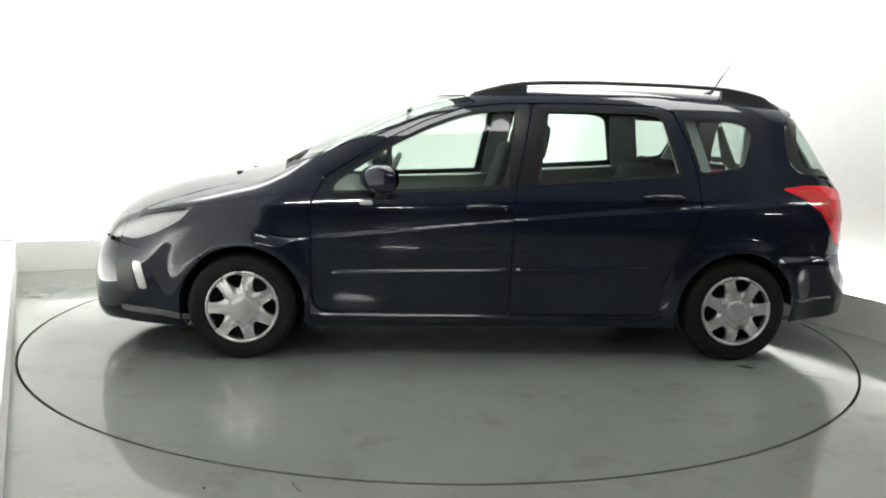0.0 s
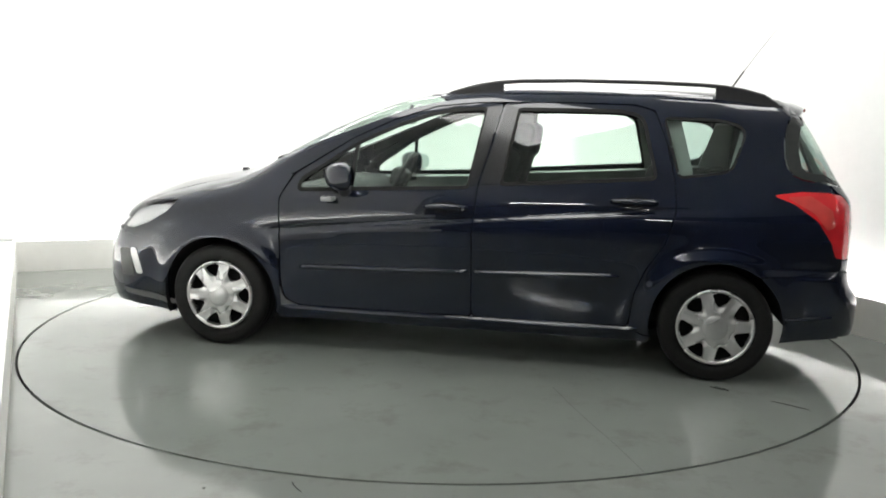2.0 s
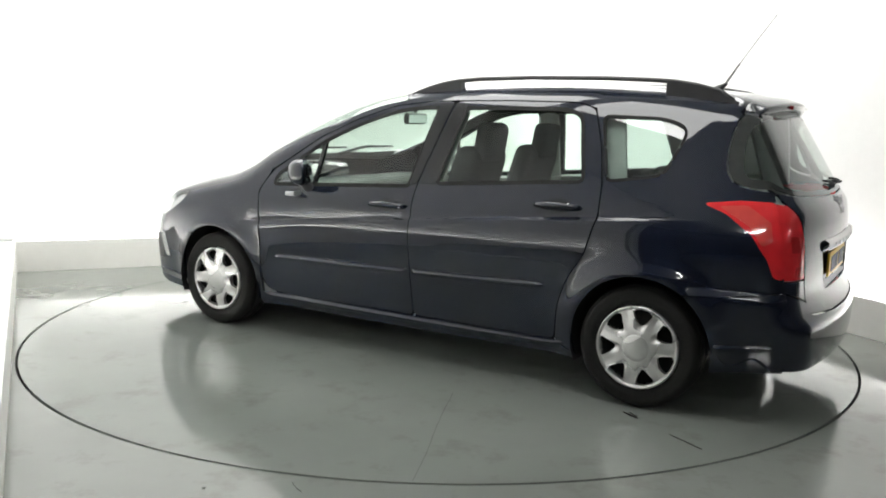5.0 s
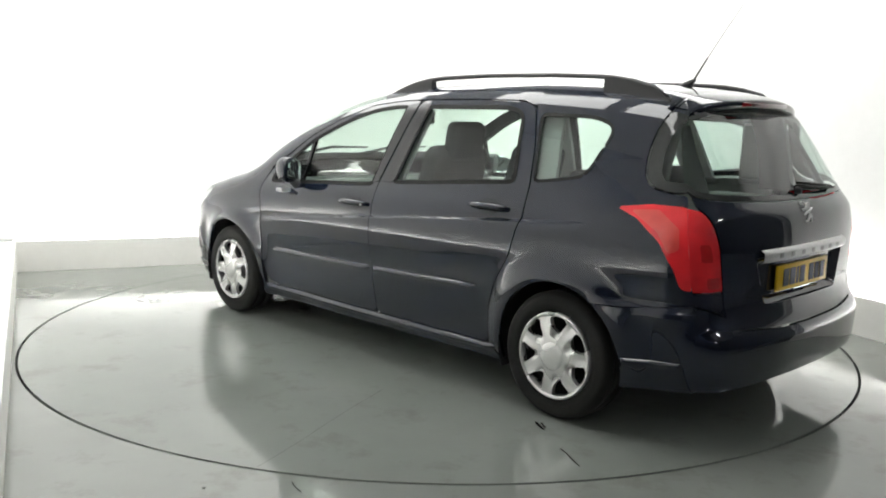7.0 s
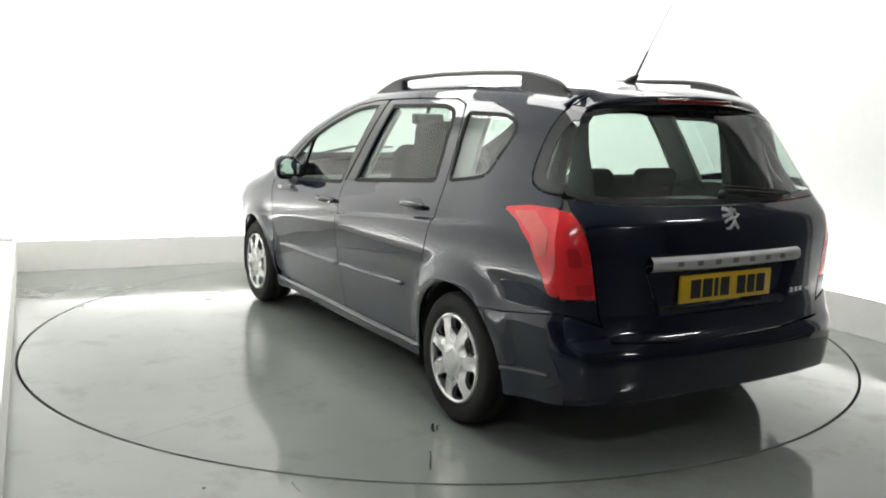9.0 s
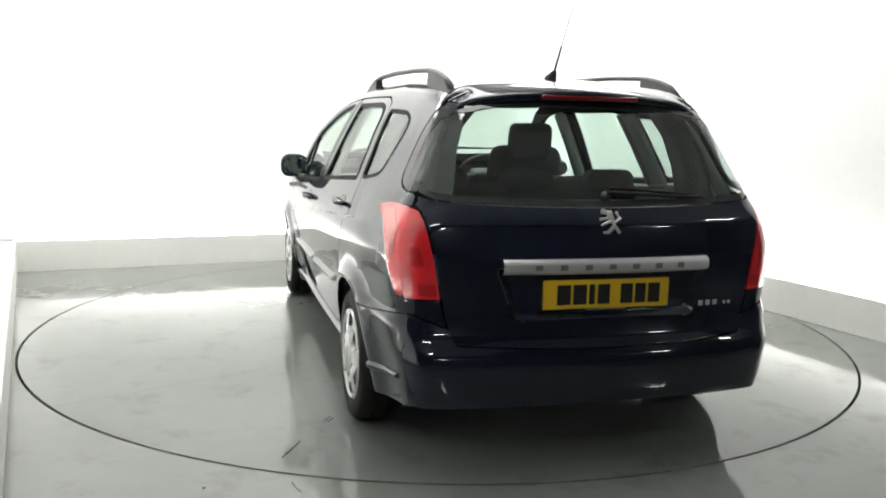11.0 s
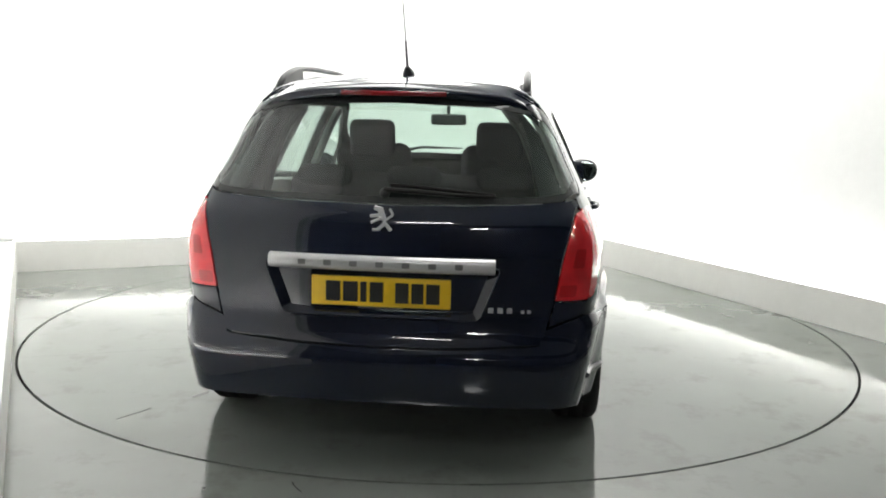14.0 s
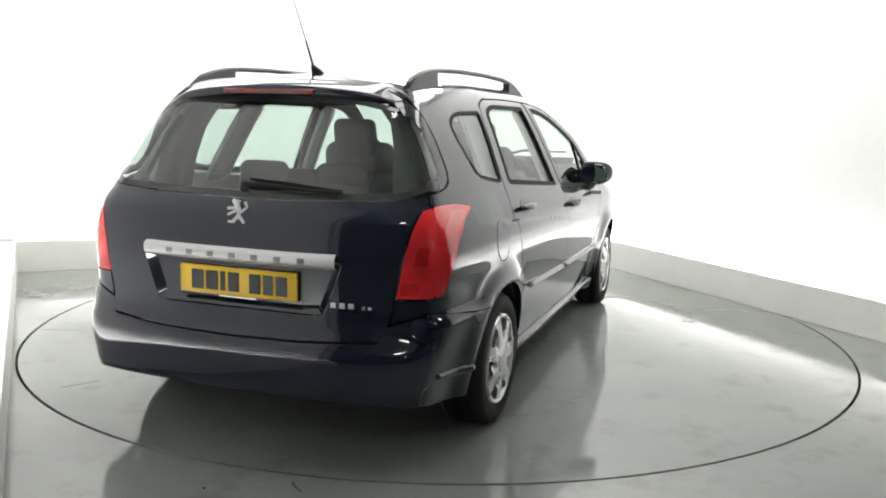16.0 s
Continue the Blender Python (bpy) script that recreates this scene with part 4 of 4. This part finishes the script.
# ---------------------------------------------------------------- wheels
def wheel(x, s, turn):
    root = tagged(new("wheel"), "")
    root.parent = car
    root.matrix_local = Matrix.Translation((x, s * 0.767, 0.286)) @ (Matrix.Rotation(math.pi, 4, "Z") if s < 0 else Matrix.Identity(4))
    R = 0.286
    prof = [(0.194, -0.10), (0.225, -0.105), (0.265, -0.10), (R - 0.008, -0.085), (R, -0.07), (R, -0.035), (R - 0.007, -0.033), (R - 0.007, -0.027), (R, -0.025), (R, 0.025), (R - 0.007, 0.027), (R - 0.007, 0.033), (R, 0.035),
            (R, 0.062), (R - 0.010, 0.080), (0.262, 0.092), (0.25, 0.090), (0.235, 0.093), (0.203, 0.088), (0.193, 0.07), (0.193, -0.09)]
    vs, fs = spin(prof, 72)
    raw("tyre", vs, fs, RUBBER, root, "black rubber tyre")
    vs, fs = spin([(0.0, 0.0), (0.15, 0.0), (0.200, 0.02)], 48)
    raw("rim", vs, fs, DARK, root, "dark steel rim behind the trim")
    # seven-spoke trim: a dished face with seven windows, a rim ring and a round cap
    vs, fs = spin([(0.196, 0.070), (0.1955, 0.088), (0.191, 0.095), (0.184, 0.094), (0.179, 0.084), (0.177, 0.066)], 72)
    trim = raw("wheel_trim", vs, fs, SILVER, root, "silver seven-spoke wheel trim")
    holes = []
    for i in range(7):
        a0 = 2 * math.pi * i / 7 + turn
        pt = lambda r, a: (r * math.cos(a0 + a), r * math.sin(a0 + a))
        holes.append(rounded([pt(0.098, 0), pt(0.132, -0.215), pt(0.174, -0.285), pt(0.177, -0.13), pt(0.178, 0), pt(0.177, 0.13), pt(0.174, 0.285), pt(0.132, 0.215)], [0.02, 0.01, 0.01, 0, 0, 0, 0.01, 0.01], 4))
    rim = np.array([(0.181 * math.cos(a), 0.181 * math.sin(a)) for a in np.linspace(0, 2 * math.pi, 90, endpoint=False)])
    p2, q, edges = sheet(rim, holes, 0.0065)
    r = np.hypot(p2[:, 0], p2[:, 1])
    an = np.arctan2(p2[:, 1], p2[:, 0]) - turn
    ridge = np.cos(7 * an)
    h = 0.102 - 0.012 * np.clip((r - 0.07) / 0.12, 0, 1) ** 1.5 - 0.024 * np.clip(ridge, 0, 1) ** 1.2 * np.clip((r - 0.075) / 0.04, 0, 1) - 0.004 * np.clip(-ridge - 0.75, 0, 1) * 4 * np.clip((r - 0.11) / 0.04, 0, 1)
    verts = np.stack([p2[:, 0], h, p2[:, 1]], 1)
    k0, low = len(verts), verts.copy()
    low[:, 1] -= 0.022
    faces = [tuple(f[::-1]) for f in q.tolist()] + [(int(e1), int(e0), int(e0) + k0, int(e1) + k0) for e0, e1 in edges]
    raw("spoke_face", np.concatenate([verts, low]), faces, SILVER, trim, "dished silver face with seven windows")
    vs, fs = spin([(0.0, 0.108), (0.04, 0.107), (0.058, 0.105), (0.064, 0.101), (0.066, 0.094), (0.069, 0.094), (0.070, 0.085)], 40)
    raw("centre_cap", vs, fs, SILVER, trim, "round silver centre cap")
    return root


for x in (1.354, -1.354):
    for s in (1, -1):
        wheel(x, s, radians(98 if x < 0 else 76))


# ---------------------------------------------------------------- outer fittings
def roof_rail(s):
    pts, rad = [], []
    xs = [0.11, 0.02, -0.06, -0.16, -0.28, -0.6, -1.0, -1.25, -1.36, -1.46, -1.56, -1.63]
    base = drop(np.array(xs), np.full(len(xs), 0.507), "top")[:, 2]
    high = [base[0], 1.474, 1.494, 1.510, 1.520, 1.527, 1.523, 1.514, 1.505, 1.488, 1.462, base[-1]]
    lift = [h - b for h, b in zip(high, base)]
    pts = [(x, s * 0.507, h) for x, h in zip(xs, high)]
    vs, fs = tube(pts, [0.012, 0.014, 0.015, 0.015, 0.0145, 0.014, 0.014, 0.0145, 0.015, 0.016, 0.015, 0.012], 10, 0.8)
    rail = raw("roof_rail", vs, fs, RAIL, car, "satin black raised roof rail")
    for ends in ((0.13, 0.06, 0.0, -0.07, -0.15, -0.19), (-1.315, -1.35, -1.42, -1.49, -1.57, -1.655)):
        vs, fs = [], []
        cols = np.linspace(ends[0], ends[-1], 14)
        top = curve(xs, lift)
        zb = drop(cols, np.full(14, 0.507), "top")[:, 2]
        for x, z in zip(cols, zb):
            t = float(top(x)) if xs[-1] < x < xs[0] else 0.0
            for y, h in ((-0.020, -0.012), (-0.016, t), (0.016, t), (0.020, -0.014)):
                vs.append((float(x), s * (0.507 + y), float(z) + h))
        for i in range(13):
            for j in range(3):
                fs.append((4 * i + j, 4 * i + 4 + j, 4 * i + 5 + j, 4 * i + 1 + j))
        fs += [(0, 1, 2, 3), (52, 53, 54, 55)]
        raw("rail_foot", vs, fs, RAIL, rail, "", False)


def door_mirror(s):
    bm = bmesh.new()
    bmesh.ops.create_uvsphere(bm, u_segments=28, v_segments=18, radius=1.0)
    for v in bm.verts:
        x, y, z = v.co
        f = math.copysign(abs(x) ** 0.8, x)
        if x < 0:
            f *= 0.36
        v.co = Vector((0.615 + 0.105 * f - 0.055 * s * y, s * (0.890 + 0.095 * math.copysign(abs(y) ** 0.75, y)), 0.988 + (0.074 + 0.008 * s * y) * math.copysign(abs(z) ** 0.8, z)))
    m = part("door_mirror", bm, PAINT, car, "navy door mirror housing")
    bm = bmesh.new()
    bmesh.ops.create_circle(bm, segments=32, radius=1.0, cap_ends=True)
    for v in bm.verts:
        x, y = v.co.x, v.co.y
        v.co = Vector((0.5755 - 0.047 * s * x, s * (0.890 + s * 0.080 * math.copysign(abs(x) ** 0.8, x)), 0.988 + 0.058 * math.copysign(abs(y) ** 0.8, y)))
    bmesh.ops.recalc_face_normals(bm, faces=bm.faces)
    part("mirror_glass", bm, MIRROR, m, "mirror glass", False)
    vs, fs = tube([(0.62, s * 0.79, 0.880), (0.62, s * 0.83, 0.890), (0.615, s * 0.873, 0.925)], [0.042, 0.038, 0.034], 12, 0.75)
    raw("mirror_arm", vs, fs, PLASTIC, m, "black mirror foot")
    bm = bmesh.new()
    box(bm, (0.665, s * 0.873 - 0.045, 0.850), (0.735, s * 0.873 + 0.045, 0.876), 0.009, 3)
    part("indicator", bm, CLEAR, m, "pale indicator lamp")


both(lambda f: (roof_rail(-1 if f else 1), door_mirror(-1 if f else 1)))

# spoiler over the rear window with the high brake lamp
vs, fs = [], []
ys = np.linspace(-0.56, 0.56, 41)
for y in ys:
    e = abs(y) / 0.56
    x_tip = -1.835 + 0.10 * e ** 2 + 0.02 * e ** 6
    ztop = float(drop(np.array([-1.69]), np.array([y]), "top")[0][2])
    zt = ztop - 0.028 - 0.012 * e ** 4
    for q in ((-1.66, float(drop(np.array([-1.66]), np.array([y]), "top")[0][2]) + 0.001), (-1.69, ztop + 0.003), (x_tip + 0.06, (ztop + zt) / 2 + 0.008), (x_tip + 0.012, zt + 0.003), (x_tip, zt - 0.004), (x_tip + 0.004, zt - 0.030), (x_tip + 0.02, zt - 0.036), (-1.72, zt - 0.036)):
        vs.append((q[0], y, q[1]))
for i in range(40):
    for j in range(7):
        fs.append((8 * i + j, 8 * i + j + 1, 8 * i + 9 + j, 8 * i + 8 + j))
fs += [tuple(range(8)), tuple(range(320, 328))]
raw("spoiler", vs, fs, PAINT, car, "navy roof spoiler", True)
bm = bmesh.new()
box(bm, (-1.837, -0.205, 1.388), (-1.80, 0.205, 1.408), 0.005, 2)
part("high_brake_lamp", bm, HIGHRED, car, "red high-level brake lamp")

# aerial
vs, fs = tube([(-1.385, 0, 1.470), (-1.425, 0, 1.492), (-1.455, 0, 1.512), (-1.470, 0, 1.518)], [0.028, 0.026, 0.014, 0.007], 12, 0.8)
aerial = raw("aerial", vs, fs, PLASTIC, car, "black roof aerial base")
vs, fs = tube([(-1.455, 0, 1.51), (-1.49, 0, 1.565), (-1.525, 0, 1.62)], [0.0055, 0.005, 0.0042], 8)
raw("stem", vs, fs, PLASTIC, aerial)
vs, fs = tube([(-1.525, 0, 1.62), (-1.605, 0, 1.74), (-1.69, 0, 1.86)], [0.0028, 0.0025, 0.0020], 8)
raw("whip", vs, fs, WHIP, aerial, "thin pale aerial whip")


# number plate, chrome strip, badge and lettering bars
def on_gate(y, z, out=0.0):
    q = drop(np.array([y]), np.array([z]), "rear")[0]
    n = normal_of(q[None])[0]
    return q + n * out


bm = bmesh.new()
box(bm, (-2.062, -0.26, 0.613), (-2.050, 0.26, 0.724), 0.004, 2)
plate = part("number_plate", bm, YELLOW, gate, "yellow number plate with black bars")
for y0, y1 in ((0.205, 0.150), (0.140, 0.085), (0.075, 0.052), (0.040, -0.010), (-0.055, -0.105), (-0.115, -0.160), (-0.170, -0.220)):
    bm = bmesh.new()
    box(bm, (-2.0655, y1, 0.630), (-2.0618, y0, 0.706), 0.0015, 1)
    part("plate_bar", bm, PRINT, plate, "plain black bar", False)
bm = bmesh.new()
box(bm, (-2.060, -0.085, 0.604), (-2.050, 0.085, 0.613), 0.002, 1)
part("plate_holder", bm, CHROME, gate, "pale holder edge below the plate", False)


def gate_bar(name, z0, z1, y1, out, mat, label, rows=6, cols=40):
    """A bar bowed like the tailgate, with rounded upper and lower edges."""
    vs, fs = [], []
    ring = [(z0 + (z1 - z0) * i / rows, out * (1 - abs(2 * i / rows - 1) ** 4)) for i in range(rows + 1)]
    for c in range(cols + 1):
        y = -y1 + 2 * y1 * c / cols
        for z, h in ring:
            q = on_gate(y, z, 0.002 + h)
            vs.append(q)
    m = rows + 1
    for c in range(cols):
        for i in range(rows):
            fs.append((c * m + i, c * m + i + 1, (c + 1) * m + i + 1, (c + 1) * m + i))
    return raw(name, vs, fs, mat, gate, label)


strip = gate_bar("chrome_strip", 0.748, 0.806, 0.419, 0.020, SATIN, "broad chrome strip above the plate")
for i in range(7):
    y = 0.29 - 0.58 * i / 6
    q = on_gate(y, 0.777, 0.0225)
    bm = bmesh.new()
    box(bm, (q[0] - 0.0015, y - 0.014, 0.767), (q[0] + 0.0015, y + 0.014, 0.787), 0.0, 1)
    part("letter_bar", bm, SHADOWED, strip, "plain grey bar", False)
for y0, y1, h in ((-0.398, -0.418, 0.020), (-0.432, -0.452, 0.020), (-0.466, -0.486, 0.020), (-0.518, -0.530, 0.012), (-0.540, -0.554, 0.012)):
    q0, q1 = on_gate(y0, 0.622, 0.003), on_gate(y1, 0.622, 0.003)
    vs = []
    for q in (q0, q1):
        for dz in (0, h):
            w = on_gate(q[1], 0.607 + dz, 0.0)
            vs += [(w[0] - 0.003, w[1], w[2]), (w[0] + 0.002, w[1], w[2])]
    raw("model_bar", vs, [(0, 2, 6, 4), (0, 4, 5, 1), (2, 3, 7, 6), (0, 1, 3, 2), (4, 6, 7, 5)], SATIN, gate, "small silver bar", False)
# an abstract upright badge
q = on_gate(0, 0.94, 0.0)
bm = bmesh.new()
for (y0, z0), (y1, z1), w in (((0.006, 0.975), (-0.012, 0.925), 0.017), ((-0.012, 0.925), (0.012, 0.902), 0.010), ((-0.010, 0.930), (-0.034, 0.902), 0.010), ((0.0, 0.955), (0.040, 0.950), 0.009), ((0.0, 0.945), (0.036, 0.928), 0.008),
                              ((-0.014, 0.935), (-0.040, 0.955), 0.007), ((-0.040, 0.955), (-0.028, 0.975), 0.007), ((0.004, 0.972), (0.026, 0.978), 0.014), ((0.012, 0.902), (0.030, 0.902), 0.007)):
    d = Vector((0, y1 - y0, z1 - z0))
    ang, w = math.atan2(z1 - z0, y1 - y0), w * 1.35
    x = float(on_gate((y0 + y1) / 2, (z0 + z1) / 2)[0])
    box(bm, (-0.007, -d.length / 2 - w * 0.3, -w / 2), (0.004, d.length / 2 + w * 0.3, w / 2), min(0.003, w * 0.3), 2, Matrix.Translation((x, (y0 + y1) / 2, (z0 + z1) / 2)) @ Matrix.Rotation(ang, 4, "X"))
part("badge", bm, SATIN, gate, "small chrome badge")

# fuel flap on the off side
ring = [np.array([(-1.36 + r * math.cos(a), 0.80 + r * math.sin(a)) for a in np.linspace(0, 2 * math.pi, 48, endpoint=False)]) for r in (0.086, 0.081)]
flap = panel("fuel_flap", "side", ring[1], PAINT, car, cell=0.012, depth=-0.0015, lip=0.002, mirror=True)
panel("flap_gap", "side", ring[0], PRINT, flap, [ring[1]], cell=0.0045, depth=-0.0008, lip=0.0, label="dark gap", mirror=True)

# rear wiper
pts = [on_gate(y, z, 0.02) for y, z in ((0.0, 1.035), (-0.12, 1.030), (-0.26, 1.022), (-0.41, 1.018))]
vs, fs = tube(pts, [0.012, 0.011, 0.009, 0.006], 8, 0.8)
wiper = raw("rear_wiper", vs, fs, RUBBER, gate, "black rear wiper arm and blade")
pts = [on_gate(y, z, 0.012) for y, z in ((-0.02, 1.055), (-0.15, 1.048), (-0.30, 1.035), (-0.41, 1.024))]
vs, fs = tube(pts, 0.007, 6)
raw("blade", vs, fs, RUBBER, wiper)
vs, fs = spin([(0.0, 0.026), (0.014, 0.024), (0.020, 0.0)], 20)
c = on_gate(0.0, 1.03, 0.0)
raw("pivot", [(c[0] - y, c[1] + x, c[2] + z) for x, y, z in vs], fs, PLASTIC, wiper)

# front wipers in the cowl and washer jets
for y in (0.45, -0.1):
    pts = [(1.15, y, float(TOP(1.15)) - 0.01), (1.07, y - 0.2, float(TOP(1.07)) - 0.005), (1.05, y - 0.5, float(TOP(1.05)) - 0.02)]
    vs, fs = tube(pts, [0.012, 0.009, 0.006], 8)
    raw("front_wiper", vs, fs, PLASTIC, car, "black front wiper")

# ---------------------------------------------------------------- underside and cabin
bm = bmesh.new()
box(bm, (-1.62, -0.70, 0.24), (1.90, 0.70, 0.31), 0.03)
part("underbody", bm, DARK, car, "dark underbody")
for x in (1.354, -1.354):
    vs, fs = tube([(x, -0.70, 0.286), (x, 0.70, 0.286)], 0.03, 10)
    raw("axle", vs, fs, DARK, car)
bm = bmesh.new()
box(bm, (-1.98, -0.60, 0.62), (-1.25, 0.60, 0.70), 0.02)
part("boot_floor", bm, GREYTRIM, car, "dark grey boot floor")
bm = bmesh.new()
box(bm, (-1.93, -0.62, 0.935), (-1.30, 0.62, 0.95), 0.006)
part("load_cover", bm, GREYTRIM, car, "dark grey load cover")
xs = np.linspace(0.12, -1.68, 30)
yy = drop(xs, CANT(xs), "side")[:, 1] - 0.03
half = [(0.25, 0.0), *[(float(x), float(y)) for x, y in zip(xs, yy)], (-1.68, 0.0)]
panel("headlining", "top", [*half, *[(x, -y) for x, y in reversed(half)][1:-1]], LINING, car, cell=0.06, depth=0.03, lip=0, label="pale cloth roof lining")


def seat(x, y, w, head=True, name="front_seat"):
    bm = bmesh.new()
    box(bm, (x - 0.25, y - w / 2, 0.50), (x + 0.28, y + w / 2, 0.64), 0.05, 3)
    s = part(name, bm, CLOTH, car, "dark grey cloth seat")
    bm = bmesh.new()
    vs = box(bm, (-0.06, -w / 2, 0.0), (0.07, w / 2, 0.60 if w < 0.7 else 0.48), 0.055, 4)
    for v in bm.verts:
        t = max(0, v.co.z - 0.3) / 0.3
        v.co.y *= 1 - 0.16 * t * t
    bmesh.ops.transform(bm, matrix=Matrix.Translation((x - 0.26, y, 0.58)) @ Matrix.Rotation(radians(-17), 4, "Y"), verts=bm.verts)
    part("backrest", bm, CLOTH, s)
    if head:
        for h in ([0.0] if w < 0.7 else [-0.42, 0.0, 0.42]):
            bm = bmesh.new()
            box(bm, (-0.045, -0.13, 0.0), (0.05, 0.13, 0.22 if w < 0.7 else 0.10), 0.045, 4)
            bmesh.ops.transform(bm, matrix=Matrix.Translation((x - 0.455, y + h, 1.075 if w < 0.7 else 0.985)) @ Matrix.Rotation(radians(-10), 4, "Y"), verts=bm.verts)
            part("headrest", bm, CLOTH, s)


seat(0.18, 0.36, 0.48)
seat(0.18, -0.36, 0.48)
seat(-0.72, 0.0, 1.25, True, "rear_bench")
bm = bmesh.new()
box(bm, (0.72, -0.70, 0.60), (1.08, 0.70, 0.93), 0.09, 4)
for v in bm.verts:
    if v.co.z > 0.85 and abs(v.co.y) > 0.5:
        v.co.z -= 0.02
dash = part("dashboard", bm, PLASTIC, car, "dark grey dashboard")
vs, fs = [], []
for i in range(36):
    a = 2 * math.pi * i / 36
    for k in range(8):
        b = 2 * math.pi * k / 8
        r = 0.18 + 0.015 * math.cos(b)
        q = Vector((0.015 * math.sin(b), r * math.cos(a), r * math.sin(a)))
        q.rotate(Euler((0, radians(-25), 0)))
        vs.append(q + Vector((0.58, -0.36, 0.90)))
for i in range(36):
    for k in range(8):
        fs.append((8 * i + k, 8 * ((i + 1) % 36) + k, 8 * ((i + 1) % 36) + (k + 1) % 8, 8 * i + (k + 1) % 8))
sw = raw("steering_wheel", vs, fs, PLASTIC, car, "black steering wheel")
bm = bmesh.new()
box(bm, (-0.02, -0.17, -0.03), (0.03, 0.17, 0.03), 0.012, 2)
box(bm, (-0.03, -0.07, -0.07), (0.08, 0.07, 0.06), 0.03, 3)
box(bm, (-0.02, -0.03, -0.16), (0.03, 0.03, 0.0), 0.01, 2)
bmesh.ops.transform(bm, matrix=Matrix.Translation((0.58, -0.36, 0.90)) @ Matrix.Rotation(radians(-25), 4, "Y"), verts=bm.verts)
part("hub", bm, PLASTIC, sw)
bm = bmesh.new()
box(bm, (0.44, -0.115, 1.265), (0.475, 0.115, 1.335), 0.018, 3)
im = part("cabin_mirror", bm, PLASTIC, car, "black interior mirror")
bm = bmesh.new()
box(bm, (0.435, -0.10, 1.275), (0.4385, 0.10, 1.325), 0.0)
part("mirror_glass", bm, MIRROR, im, "mirror glass", False)
vs, fs = tube([(0.46, 0, 1.34), (0.44, 0, 1.385)], 0.012, 8)
raw("mirror_stalk", vs, fs, PLASTIC, im)


# ---------------------------------------------------------------- what moves
def motions():
    car_rows, disc_rows = [], []
    for i in range(33):
        t = i * 0.5
        a = radians(heading(t))
        car_rows.append((t, pose(OX * math.cos(a) - OY * math.sin(a), OX * math.sin(a) + OY * math.cos(a), 0.0015, 0, 0, heading(t))))
        disc_rows.append((t, pose(0, 0, 0, 0, 0, heading(t))))
    walk(turntable, disc_rows)
    walk(car, car_rows)


motions()
